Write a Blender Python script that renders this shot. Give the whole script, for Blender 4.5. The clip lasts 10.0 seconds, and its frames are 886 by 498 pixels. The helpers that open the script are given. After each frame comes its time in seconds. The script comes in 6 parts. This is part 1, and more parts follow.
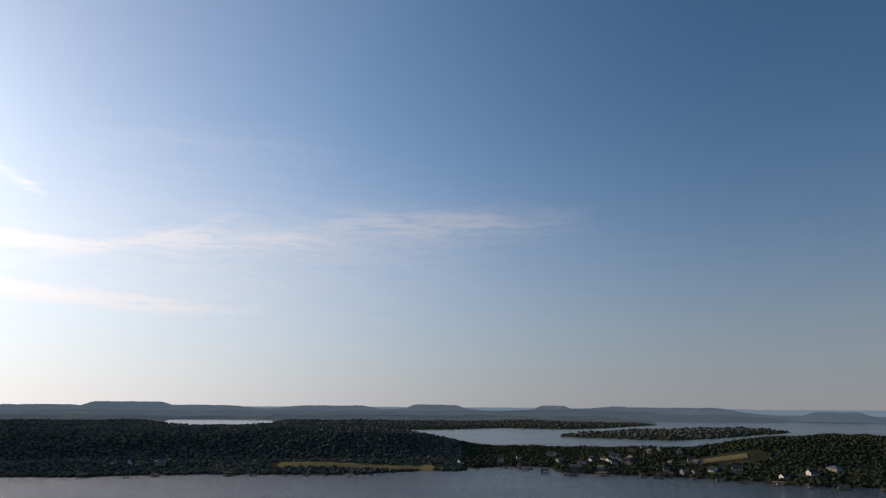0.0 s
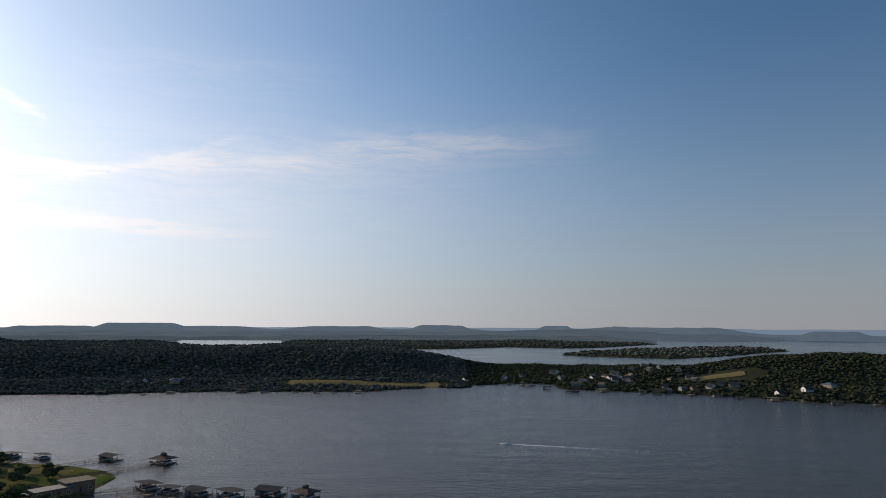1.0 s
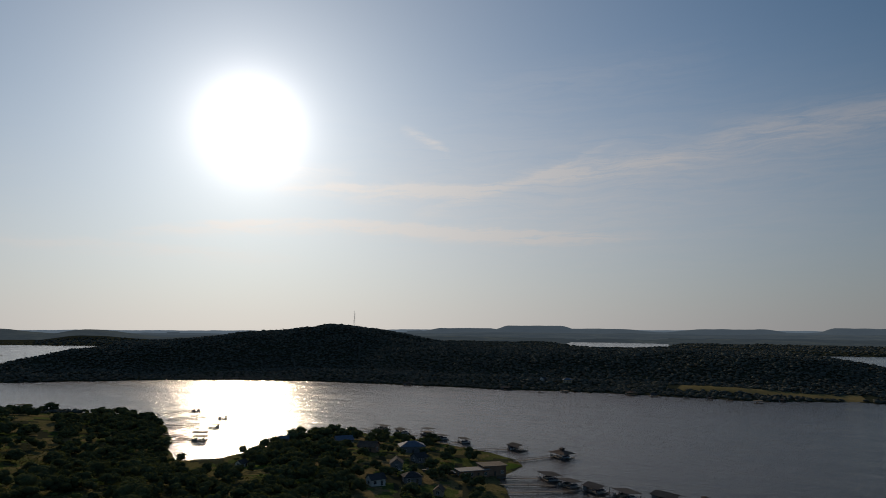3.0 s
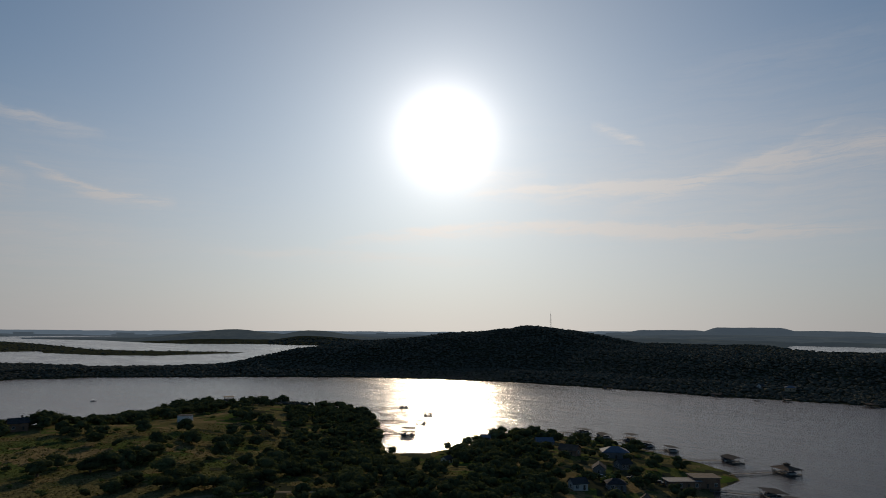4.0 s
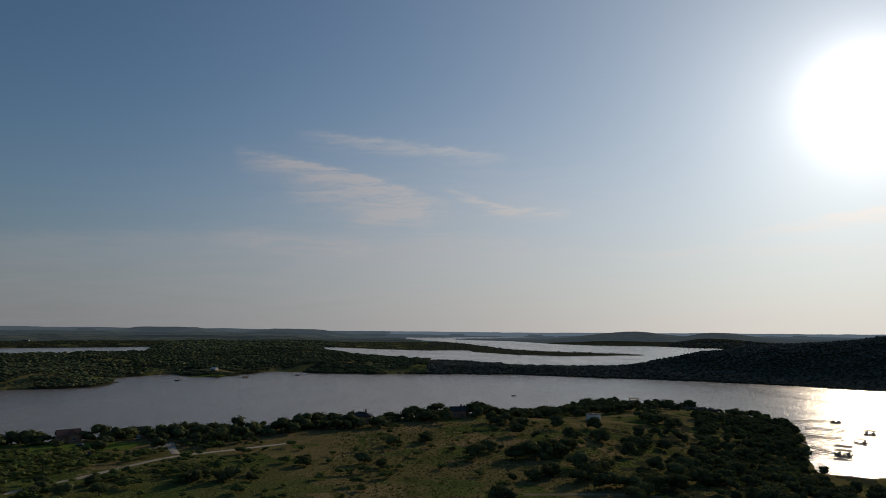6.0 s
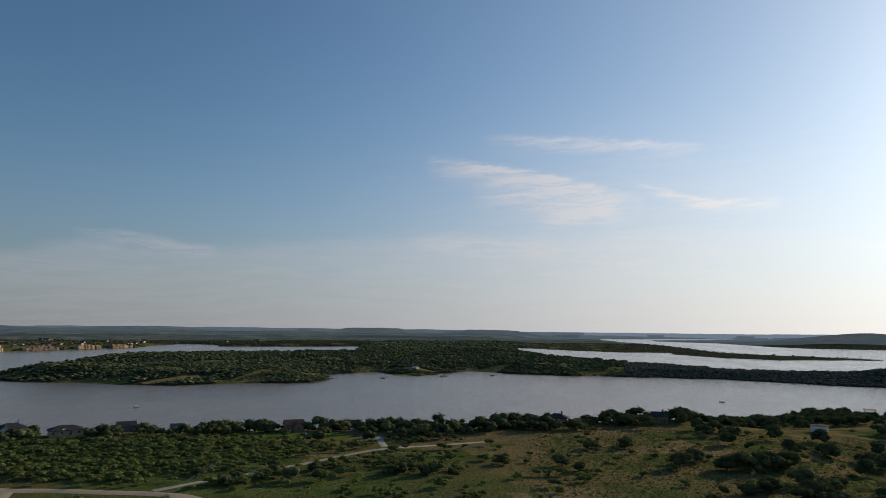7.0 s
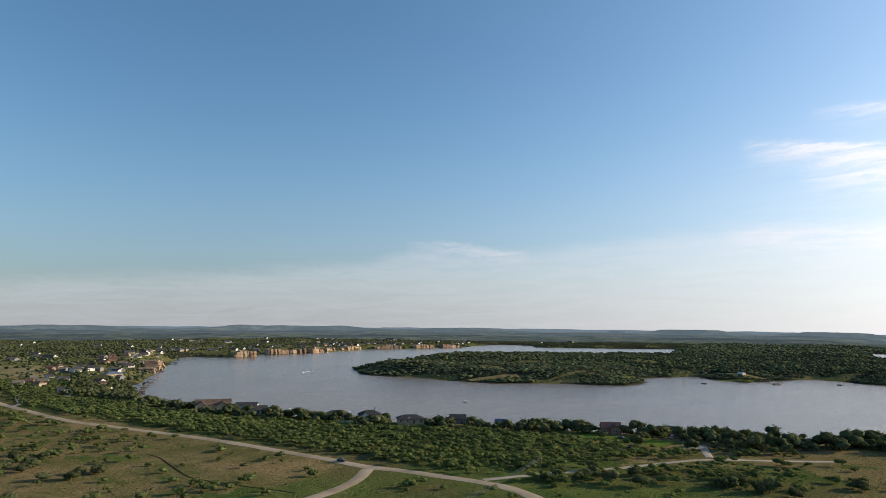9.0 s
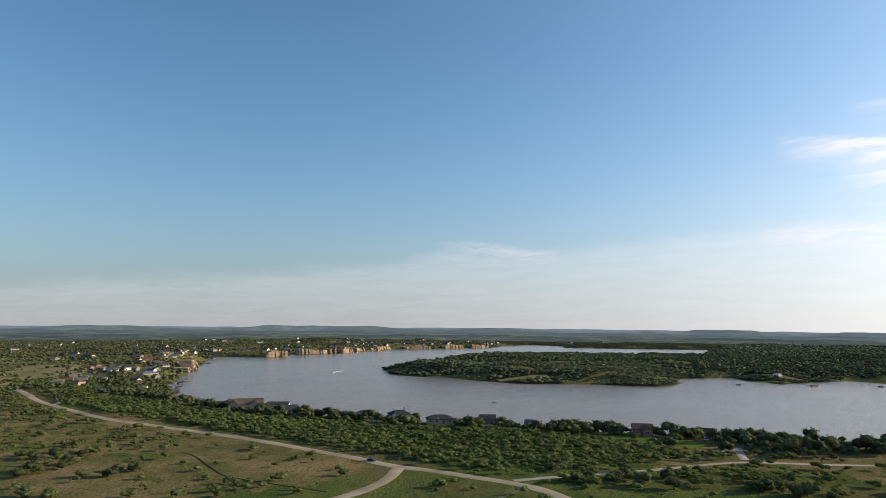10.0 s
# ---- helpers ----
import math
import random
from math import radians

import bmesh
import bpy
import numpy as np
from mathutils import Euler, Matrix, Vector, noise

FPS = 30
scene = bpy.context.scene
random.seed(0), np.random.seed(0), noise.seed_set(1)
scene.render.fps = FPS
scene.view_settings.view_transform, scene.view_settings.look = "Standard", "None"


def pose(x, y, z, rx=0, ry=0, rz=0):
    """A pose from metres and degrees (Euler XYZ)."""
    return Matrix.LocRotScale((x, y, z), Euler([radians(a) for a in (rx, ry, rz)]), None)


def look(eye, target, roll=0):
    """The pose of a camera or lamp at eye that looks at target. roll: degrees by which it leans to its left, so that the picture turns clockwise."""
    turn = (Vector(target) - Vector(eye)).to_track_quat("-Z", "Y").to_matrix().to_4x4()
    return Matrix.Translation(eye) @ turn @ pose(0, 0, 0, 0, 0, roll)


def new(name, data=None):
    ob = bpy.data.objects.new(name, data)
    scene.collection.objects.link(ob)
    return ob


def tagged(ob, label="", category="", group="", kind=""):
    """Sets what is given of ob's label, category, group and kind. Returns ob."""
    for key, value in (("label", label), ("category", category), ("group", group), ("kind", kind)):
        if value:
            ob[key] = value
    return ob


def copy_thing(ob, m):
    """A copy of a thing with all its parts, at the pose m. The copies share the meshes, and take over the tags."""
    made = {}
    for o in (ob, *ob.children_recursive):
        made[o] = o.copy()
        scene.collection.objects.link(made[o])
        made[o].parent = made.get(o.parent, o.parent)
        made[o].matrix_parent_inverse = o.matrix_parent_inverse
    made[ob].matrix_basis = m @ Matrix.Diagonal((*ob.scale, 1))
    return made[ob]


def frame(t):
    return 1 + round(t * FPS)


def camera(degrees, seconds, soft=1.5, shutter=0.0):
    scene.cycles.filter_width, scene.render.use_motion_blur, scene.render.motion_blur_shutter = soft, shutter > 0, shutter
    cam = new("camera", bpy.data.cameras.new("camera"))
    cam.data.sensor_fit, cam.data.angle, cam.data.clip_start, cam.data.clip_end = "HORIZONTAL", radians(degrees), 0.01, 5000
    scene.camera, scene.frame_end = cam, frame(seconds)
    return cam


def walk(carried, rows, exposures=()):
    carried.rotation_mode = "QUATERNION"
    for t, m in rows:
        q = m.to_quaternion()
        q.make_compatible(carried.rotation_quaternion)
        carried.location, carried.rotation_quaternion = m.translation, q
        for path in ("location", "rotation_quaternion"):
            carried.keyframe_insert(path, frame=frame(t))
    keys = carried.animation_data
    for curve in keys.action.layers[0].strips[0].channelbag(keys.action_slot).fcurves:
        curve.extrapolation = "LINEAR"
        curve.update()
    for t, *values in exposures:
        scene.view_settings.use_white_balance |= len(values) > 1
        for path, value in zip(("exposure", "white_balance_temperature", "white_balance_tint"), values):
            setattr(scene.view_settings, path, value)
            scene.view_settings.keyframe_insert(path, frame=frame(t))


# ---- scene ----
cam = camera(67.85, 10.0, soft=0.75, shutter=0.12)
EYE = 75.0
TURNS = [
    (0.0, 103.38, -0.45, -0.44), (0.1, 101.25, -0.42, -0.45), (0.2, 99.55, -0.4, -0.46), (0.3, 98.35, -0.36, -0.47),
    (0.4, 97.55, -0.34, -0.47), (0.5, 97.07, -0.33, -0.46), (0.75, 96.74, -0.32, -0.35), (1.0, 96.68, -0.32, 0.0),
    (1.2, 96.68, -0.32, 2.3), (1.5, 96.69, -0.34, 7.14), (2.0, 96.67, -0.34, 15.53), (2.5, 96.69, -0.37, 23.96),
    (4.0, 96.73, -0.5, 49.23), (4.5, 96.71, -0.49, 57.7), (5.0, 96.68, -0.45, 66.12), (5.5, 96.68, -0.36, 74.45),
    (7.0, 96.7, -0.27, 99.26), (7.5, 96.72, -0.26, 107.6), (8.0, 96.73, -0.27, 115.86), (8.5, 96.73, -0.26, 122.43),
    (9.0, 96.74, -0.25, 125.67), (9.5, 96.75, -0.24, 127.42), (10.0, 96.75, -0.24, 128.18)]
EXPOSURE = [(0.0, -0.1, 6650, 18), (0.5, 0.02, 6650, 18), (1.0, 0.03, 6650, 18), (2.0, -0.42, 6800, 17), (2.5, -0.76, 6850, 16), (4.5, -0.88, 6900, 16), (5.5, -0.93, 6900, 16),
            (7.0, -0.08, 6800, 15), (7.5, 0.2, 6830, 15), (8.5, 0.6, 6850, 15), (10.0, 0.76, 6980, 15)]
walk(cam, [(t, pose(0, 0, EYE, a, b, c)) for t, a, b, c in TURNS], EXPOSURE)

SUN_AZ, SUN_EL = 49.2, 16.5


def bearing(az, r=1.0):
    """x, y of a point at azimuth az (degrees to the left of north) and distance r."""
    return -math.sin(radians(az)) * r, math.cos(radians(az)) * r


# ---- daylight ----
sun_data = bpy.data.lights.new("sun", "SUN")
sun_data.energy, sun_data.angle, sun_data.color = 3.7, radians(0.53), (1.0, 0.84, 0.61)
sun = new("sun", sun_data)
sx, sy = bearing(SUN_AZ, math.cos(radians(SUN_EL)))
SUN_DIR = Vector((sx, sy, math.sin(radians(SUN_EL))))
sun.matrix_world = look(SUN_DIR * 3000, (0, 0, 0))
world = bpy.data.worlds.new("daylight_sky")
scene.world = world
world.use_nodes = True


class Nodes:
    """Short hand for building a node tree."""

    def __init__(self, tree):
        self.tree = tree
        tree.nodes.clear()

    def node(self, kind, **settings):
        n = self.tree.nodes.new(kind)
        for k, v in settings.items():
            setattr(n, k, v)
        return n

    def put(self, socket, value):
        if isinstance(value, bpy.types.NodeSocket):
            self.tree.links.new(value, socket)
        elif value is not None:
            socket.default_value = value

    def math(self, op, a, b=None, c=None, clamp=False):
        n = self.node("ShaderNodeMath", operation=op, use_clamp=clamp)
        for s, v in zip(n.inputs, (a, b, c)):
            self.put(s, v)
        return n.outputs[0]

    def mix(self, fac, a, b, blend="MIX"):
        n = self.node("ShaderNodeMix", data_type="RGBA", blend_type=blend)
        for s, v in ((n.inputs[0], fac), (n.inputs[6], a), (n.inputs[7], b)):
            if isinstance(v, tuple) and len(v) == 3:
                v = (*v, 1)
            self.put(s, v)
        return n.outputs[2]

    def noise(self, vector, scale, detail=4.0, rough=0.55, distortion=0.0):
        n = self.node("ShaderNodeTexNoise")
        self.put(n.inputs["Vector"], vector)
        for k, v in (("Scale", scale), ("Detail", detail), ("Roughness", rough), ("Distortion", distortion)):
            n.inputs[k].default_value = v
        return n.outputs[0]

    def ramp(self, fac, lo, hi):
        n = self.node("ShaderNodeMapRange", interpolation_type="SMOOTHSTEP")
        self.put(n.inputs[0], fac)
        n.inputs[1].default_value, n.inputs[2].default_value = lo, hi
        return n.outputs[0]

    def vec(self, x, y, z):
        n = self.node("ShaderNodeCombineXYZ")
        for s, v in zip(n.inputs, (x, y, z)):
            self.put(s, v)
        return n.outputs[0]


w = Nodes(world.node_tree)
sky = w.node("ShaderNodeTexSky", sky_type="NISHITA", sun_disc=False, sun_elevation=radians(SUN_EL), sun_rotation=radians(-SUN_AZ),
             altitude=400, air_density=1.0, dust_density=0.25, ozone_density=3.0)
co = w.node("ShaderNodeTexCoord").outputs["Generated"]
sep = w.node("ShaderNodeSeparateXYZ")
w.put(sep.inputs[0], co)
dx, dy, dz = sep.outputs
el = w.math("MULTIPLY", w.math("ARCSINE", dz), 57.2958)
az = w.math("MULTIPLY", w.math("ARCTAN2", w.math("MULTIPLY", dx, -1.0), dy), 57.2958)
dot = w.node("ShaderNodeVectorMath", operation="DOT_PRODUCT")
w.put(dot.inputs[0], co)
dot.inputs[1].default_value = SUN_DIR
theta = w.math("MULTIPLY", w.math("ARCCOSINE", w.math("MINIMUM", dot.outputs["Value"], 1.0)), 57.2958)


def gauss(x, width):
    q = w.math("DIVIDE", x, width)
    return w.math("EXPONENT", w.math("MULTIPLY", w.math("MULTIPLY", q, q), -1.0))


# thin cirrus streaks: azimuth and elevation of both ends, bow, half height, softness of the lower edge, strength
CIRRUS = [
    (101.0, 14.4, 82.0, 10.5, 0.5, 0.32, 4.0, 0.85), (97.0, 11.6, 83.5, 9.4, 0.3, 0.9, 1.3, 0.5), (91.5, 8.7, 83.5, 10.8, -0.2, 0.45, 1.5, 0.55),
    (96.0, 16.3, 77.0, 14.5, 0.2, 0.3, 2.6, 0.5), (83.0, 12.1, 71.5, 9.8, -0.7, 0.22, 2.2, 0.65), (103.0, 7.9, 89.0, 6.6, 0.0, 0.7, 1.5, 0.35),
    (48.0, 11.5, 27.0, 11.8, 0.35, 0.3, 1.8, 0.7), (59.5, 7.1, 29.0, 8.3, 1.0, 0.3, 2.2, 0.75), (41.0, 8.7, 14.0, 7.5, 0.1, 0.26, 1.8, 0.55),
    (36.4, 17.0, 31.8, 15.1, 0.2, 0.3, 1.5, 0.4), (35.5, 9.5, 19.0, 13.5, 0.5, 0.36, 1.8, 0.3), (25.0, 13.1, -7.0, 15.2, 0.6, 1.0, 2.4, 0.2),
    (36.5, 8.1, 17.0, 7.2, 0.0, 0.3, 1.8, 0.5), (26.0, 13.2, 8.5, 14.4, -0.2, 0.4, 2.0, 0.3), (41.5, 10.8, 25.5, 12.2, 0.1, 0.3, 2.0, 0.4),
    (27.5, 12.0, 16.5, 16.1, -0.2, 0.26, 1.6, 0.25), (11.0, 15.4, -14.0, 15.6, 0.4, 1.0, 1.6, 0.34), (31.0, 20.3, 8.0, 21.5, 0.2, 1.4, 1.5, 0.08),
    (52.0, 12.6, 40.0, 13.2, 0.2, 0.5, 1.5, 0.3), (70.0, 6.0, 44.0, 5.6, 0.2, 0.4, 1.5, 0.3), (129.0, 7.1, 118.0, 6.2, 0.1, 0.3, 2.5, 0.5),
]
warp = w.noise(w.vec(w.math("MULTIPLY", az, 0.16), w.math("MULTIPLY", el, 0.5), 3.0), 1.0, 5.0, 0.6)
wob = w.math("MULTIPLY", w.math("SUBTRACT", warp, 0.5), 2.6)
curl = w.noise(w.vec(w.math("MULTIPLY", az, 0.55), w.math("MULTIPLY", el, 1.3), 7.0), 1.0, 6.0, 0.65)
curl = w.math("MULTIPLY", w.math("SUBTRACT", curl, 0.5), 0.9)
fibre = w.noise(w.vec(w.math("ADD", w.math("MULTIPLY", az, 0.16), w.math("MULTIPLY", el, 0.2)), w.math("ADD", w.math("MULTIPLY", el, 1.7), wob), 0.0), 1.0, 9.0, 0.7, 0.6)
veil = None
for a0, e0, a1, e1, bow, he, soft_, k in CIRRUS:
    along = w.math("DIVIDE", w.math("SUBTRACT", az, a0), a1 - a0, clamp=True)
    arch = w.math("MULTIPLY", w.math("MULTIPLY", along, w.math("SUBTRACT", 1.0, along)), 4.0)
    mid = w.math("ADD", w.math("MULTIPLY_ADD", along, e1 - e0, e0), w.math("MULTIPLY", arch, bow))
    v = w.math("SUBTRACT", w.math("ADD", el, w.math("ADD", w.math("MULTIPLY", wob, 0.32), curl)), mid)
    thick = w.math("MULTIPLY_ADD", w.math("LESS_THAN", v, 0.0), he * (soft_ - 1.0), he)
    m = w.math("MULTIPLY", w.math("MULTIPLY", w.math("POWER", arch, 0.8), gauss(v, thick)), k)
    veil = m if veil is None else w.math("ADD", veil, m)
# low bank of thin cloud away from the sun, with a ragged upper edge
edge = w.math("MINIMUM", w.math("MULTIPLY_ADD", w.math("SUBTRACT", az, 108.0), -0.081, 7.9), 8.15)
edge = w.math("ADD", edge, w.math("SUBTRACT", w.math("MULTIPLY", gauss(w.math("SUBTRACT", az, 128.0), 3.0), 0.8), w.math("MULTIPLY", gauss(w.math("SUBTRACT", az, 121.5), 3.5), 0.4)))
bank = w.ramp(w.math("SUBTRACT", w.math("ADD", edge, w.math("ADD", w.math("MULTIPLY", wob, 0.55), w.math("MULTIPLY", curl, 0.8))), el), -0.25, 1.5)
bank = w.math("MULTIPLY", bank, w.ramp(az, 62.0, 92.0))
bank = w.math("MULTIPLY", bank, w.math("MULTIPLY_ADD", w.ramp(fibre, 0.3, 0.7), 0.5, 0.7))
cirrus = w.math("MULTIPLY", w.math("MULTIPLY", veil, 1.5), w.ramp(fibre, 0.24, 0.68))
thin = w.math("MULTIPLY", gauss(w.math("SUBTRACT", az, 17.0), 25.0), gauss(w.math("SUBTRACT", el, 10.5), 7.0))
haze = w.math("MULTIPLY", gauss(w.math("SUBTRACT", az, 84.0), 15.0), gauss(w.math("SUBTRACT", el, 8.5), 6.0))
thin = w.math("ADD", thin, w.math("MULTIPLY", haze, 0.8))
cirrus = w.math("ADD", cirrus, w.math("MULTIPLY", thin, w.math("MULTIPLY_ADD", fibre, 0.8, 0.02)))
cloud = w.math("ADD", cirrus, w.math("ADD", w.math("MULTIPLY", bank, 0.36), w.math("MULTIPLY", gauss(theta, 37.0), 0.25)), clamp=True)

base = w.mix(1.0, sky.outputs[0], (0.0565, 0.0962, 0.1065), "MULTIPLY")
# bright haze round the sun and along the horizon
low = w.math("EXPONENT", w.math("MULTIPLY", w.math("POWER", w.math("DIVIDE", w.math("MAXIMUM", el, 0.0), w.math("MULTIPLY_ADD", w.ramp(az, 84.0, 126.0), -2.8, 11.5)), 1.4), -1.0))
near_sun = gauss(theta, 36.0)
pale = w.mix(near_sun, (0.333, 0.346, 0.346), (0.965, 0.945, 0.87))
duller = w.math("MULTIPLY_ADD", w.ramp(az, 84.0, 150.0), -0.46, 1.0)
pale = w.mix(1.0, pale, w.vec(duller, duller, w.math("MULTIPLY", duller, 1.09)), "MULTIPLY")
base = w.mix(w.math("MULTIPLY", low, 0.9), base, pale)
base = w.mix(w.math("MULTIPLY", cloud, 0.75), base, w.mix(near_sun, (0.43, 0.475, 0.545), (1.04, 1.0, 0.91)))
glow = w.math("ADD", w.math("MULTIPLY", gauss(theta, 3.3), 1.95), w.math("MULTIPLY", gauss(theta, 7.5), 0.42))
glow = w.math("ADD", glow, w.math("ADD", w.math("MULTIPLY", gauss(theta, 14.0), 0.26), w.math("MULTIPLY", gauss(theta, 25.0), 0.12)))
wide = w.math("MULTIPLY", gauss(theta, 44.0), 0.12)
base = w.mix(1.0, base, w.mix(1.0, w.vec(glow, glow, glow), (1.0, 0.98, 0.95), "MULTIPLY"), "ADD")
base = w.mix(1.0, base, w.mix(1.0, w.vec(wide, wide, wide), (0.93, 1.0, 1.03), "MULTIPLY"), "ADD")
# the sky is duller towards the north-east
dull = w.math("MULTIPLY_ADD", w.ramp(az, 18.0, -28.0), -0.17, 1.0)
base = w.mix(1.0, base, w.vec(dull, dull, dull), "MULTIPLY")
redder = w.math("MULTIPLY_ADD", w.math("MULTIPLY", w.ramp(az, 80.0, 128.0), w.math("SUBTRACT", 1.0, low)), 0.16, 1.0)
base = w.mix(1.0, base, w.vec(redder, 1.0, w.math("MULTIPLY_ADD", redder, -0.35, 1.35)), "MULTIPLY")
bg = w.node("ShaderNodeBackground")
w.put(bg.inputs[0], base)
out = w.node("ShaderNodeOutputWorld")
w.tree.links.new(bg.outputs[0], out.inputs[0])
# ---- materials ----
def material(name, colours, rough=0.8, metal=0.0, scale=0.5, bump=0.0, bump_scale=None, fine=None, spread=0.0, translucent=0.0, spec=0.3, depth=0.2, grit=0.5):
    """A surface that wavers between two or three colours at two scales, with a fine relief."""
    m = bpy.data.materials.new(name)
    m.use_nodes = True
    n = Nodes(m.node_tree)
    pos = n.node("ShaderNodeNewGeometry")
    p = pos.outputs["Position"]
    a = n.ramp(n.noise(p, scale, 5.0, 0.6), 0.35, 0.65)
    col = n.mix(a, colours[0], colours[1])
    if len(colours) > 2:
        col = n.mix(n.ramp(n.noise(p, scale * 0.23, 3.0, 0.6), 0.42, 0.66), col, colours[2])
    grain = n.noise(p, fine or scale * 9.0, 3.0, 0.7)
    col = n.mix(grit, col, n.mix(1.0, col, n.vec(grain, grain, grain), "OVERLAY"))
    if spread:
        rnd = n.math("MULTIPLY_ADD", pos.outputs["Random Per Island"], spread, 1.0 - spread / 2)
        obr = n.math("MULTIPLY_ADD", n.node("ShaderNodeObjectInfo").outputs["Random"], spread, 1.0 - spread / 2)
        rnd = n.math("MULTIPLY", rnd, obr)
        col = n.mix(1.0, col, n.vec(rnd, rnd, rnd), "MULTIPLY")
    b = n.node("ShaderNodeBsdfPrincipled")
    n.put(b.inputs["Base Color"], col)
    b.inputs["Roughness"].default_value, b.inputs["Metallic"].default_value = rough, metal
    b.inputs["Specular IOR Level"].default_value = spec
    if bump:
        bn = n.node("ShaderNodeBump")
        bn.inputs["Strength"].default_value, bn.inputs["Distance"].default_value = bump, depth
        n.put(bn.inputs["Height"], n.noise(p, bump_scale or scale * 6, 4.0, 0.65))
        n.put(b.inputs["Normal"], bn.outputs[0])
    o = n.node("ShaderNodeOutputMaterial")
    shader = b.outputs[0]
    if translucent:
        tr = n.node("ShaderNodeBsdfTranslucent")
        n.put(tr.inputs[0], n.mix(1.0, col, (1.5, 1.5, 0.7), "MULTIPLY"))
        mx = n.node("ShaderNodeMixShader")
        mx.inputs[0].default_value = translucent
        n.put(mx.inputs[1], shader)
        n.put(mx.inputs[2], tr.outputs[0])
        shader = mx.outputs[0]
    n.put(o.inputs[0], shader)
    return m


# far land whose haze is painted in as a bluish emission
def haze_glow_material(name, colours, size, haze_glow):
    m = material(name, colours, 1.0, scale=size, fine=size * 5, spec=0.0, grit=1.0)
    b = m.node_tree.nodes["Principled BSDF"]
    b.inputs["Emission Color"].default_value, b.inputs["Emission Strength"].default_value = (0.54, 0.77, 1.0, 1), haze_glow
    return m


# haze glow makes the land ever paler with the distance: (material, where it begins)
FARPLAIN = [haze_glow_material("far_plain", [(0.02, 0.032, 0.019), (0.1, 0.108, 0.062), (0.018, 0.028, 0.02)], 0.012, 0.045), haze_glow_material("farther_plain", [(0.02, 0.03, 0.02), (0.08, 0.088, 0.055), (0.018, 0.027, 0.022)], 0.009, 0.075),
            haze_glow_material("hazy_plain", [(0.02, 0.03, 0.022), (0.09, 0.1, 0.07), (0.02, 0.03, 0.026)], 0.007, 0.1), haze_glow_material("blue_skyline", [(0.02, 0.03, 0.03), (0.04, 0.05, 0.045), (0.02, 0.03, 0.03)], 0.004, 0.15)]
GROUND = material("pasture", [(0.112, 0.112, 0.045), (0.225, 0.17, 0.086), (0.14, 0.124, 0.053)], 0.95, scale=0.035, fine=0.9, bump=1.0, bump_scale=0.9, depth=0.9, spec=0.0, grit=1.0)
GREENLAND = material("green_pasture", [(0.062, 0.095, 0.028), (0.105, 0.13, 0.04), (0.12, 0.108, 0.048)], 0.95, scale=0.05, fine=0.9, bump=1.0, bump_scale=0.9, depth=0.9, spec=0.0, grit=1.0)
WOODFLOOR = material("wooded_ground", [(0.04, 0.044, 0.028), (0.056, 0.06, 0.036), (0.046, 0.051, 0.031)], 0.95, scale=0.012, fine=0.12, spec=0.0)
# sunward set: darker colours as backlit, with a stronger painted haze glow
FARLAND = [haze_glow_material("distant_woods", [(0.02, 0.026, 0.019), (0.07, 0.074, 0.045), (0.018, 0.024, 0.02)], 0.008, 0.08), haze_glow_material("distant_hills", [(0.018, 0.024, 0.02), (0.06, 0.064, 0.045), (0.016, 0.022, 0.02)], 0.006, 0.11),
           haze_glow_material("hazy_mesas", [(0.018, 0.024, 0.02), (0.045, 0.05, 0.04), (0.016, 0.022, 0.02)], 0.005, 0.14), haze_glow_material("pale_skyline", [(0.02, 0.024, 0.022), (0.03, 0.034, 0.032), (0.02, 0.024, 0.022)], 0.004, 0.26)]
ROAD = material("pale_gravel_road", [(0.36, 0.32, 0.26), (0.29, 0.26, 0.21), (0.4, 0.36, 0.3)], 0.95, scale=0.12, fine=2.5, spec=0.0)
ASPHALT = material("worn_road", [(0.33, 0.275, 0.2), (0.26, 0.215, 0.155), (0.38, 0.32, 0.24)], 0.9, scale=0.1, fine=2.5, spec=0.0)
TRACK = material("dirt_track", [(0.22, 0.18, 0.11), (0.17, 0.14, 0.08), (0.26, 0.21, 0.14)], 0.95, scale=0.2, fine=2.0, spec=0.0)
PALE = material("pale_pasture", [(0.24, 0.2, 0.1), (0.16, 0.15, 0.065), (0.28, 0.225, 0.125)], 0.95, scale=0.02, fine=0.4, spec=0.0)
EARTH = material("bare_red_earth", [(0.3, 0.17, 0.09), (0.22, 0.13, 0.075), (0.36, 0.24, 0.15)], 0.95, scale=0.05, fine=0.6, spec=0.0)
LAWN = material("mown_lawn", [(0.085, 0.13, 0.026), (0.115, 0.16, 0.034)], 0.9, scale=0.08, fine=1.5, spec=0.0)
DRY = material("dry_meadow", [(0.19, 0.155, 0.07), (0.14, 0.12, 0.05), (0.23, 0.185, 0.085)], 0.95, scale=0.02, fine=0.4, spec=0.0)
ROCK = material("tan_limestone", [(0.36, 0.26, 0.175), (0.22, 0.16, 0.11), (0.46, 0.36, 0.26)], 0.9, scale=0.12, fine=0.8, bump=0.8, bump_scale=0.7, spread=0.4, spec=0.0)
OAK = material("oak_leaves", [(0.066, 0.083, 0.042), (0.1, 0.116, 0.055)], 0.7, scale=0.25, spread=0.5, translucent=0.16, spec=0.0, bump=1.0, bump_scale=1.6, depth=0.5)
MESQUITE = material("scrub_leaves", [(0.1, 0.132, 0.048), (0.132, 0.165, 0.061), (0.077, 0.105, 0.044)], 0.7, scale=0.12, spread=0.6, translucent=0.22, spec=0.0, bump=1.0, bump_scale=1.8, depth=0.4)
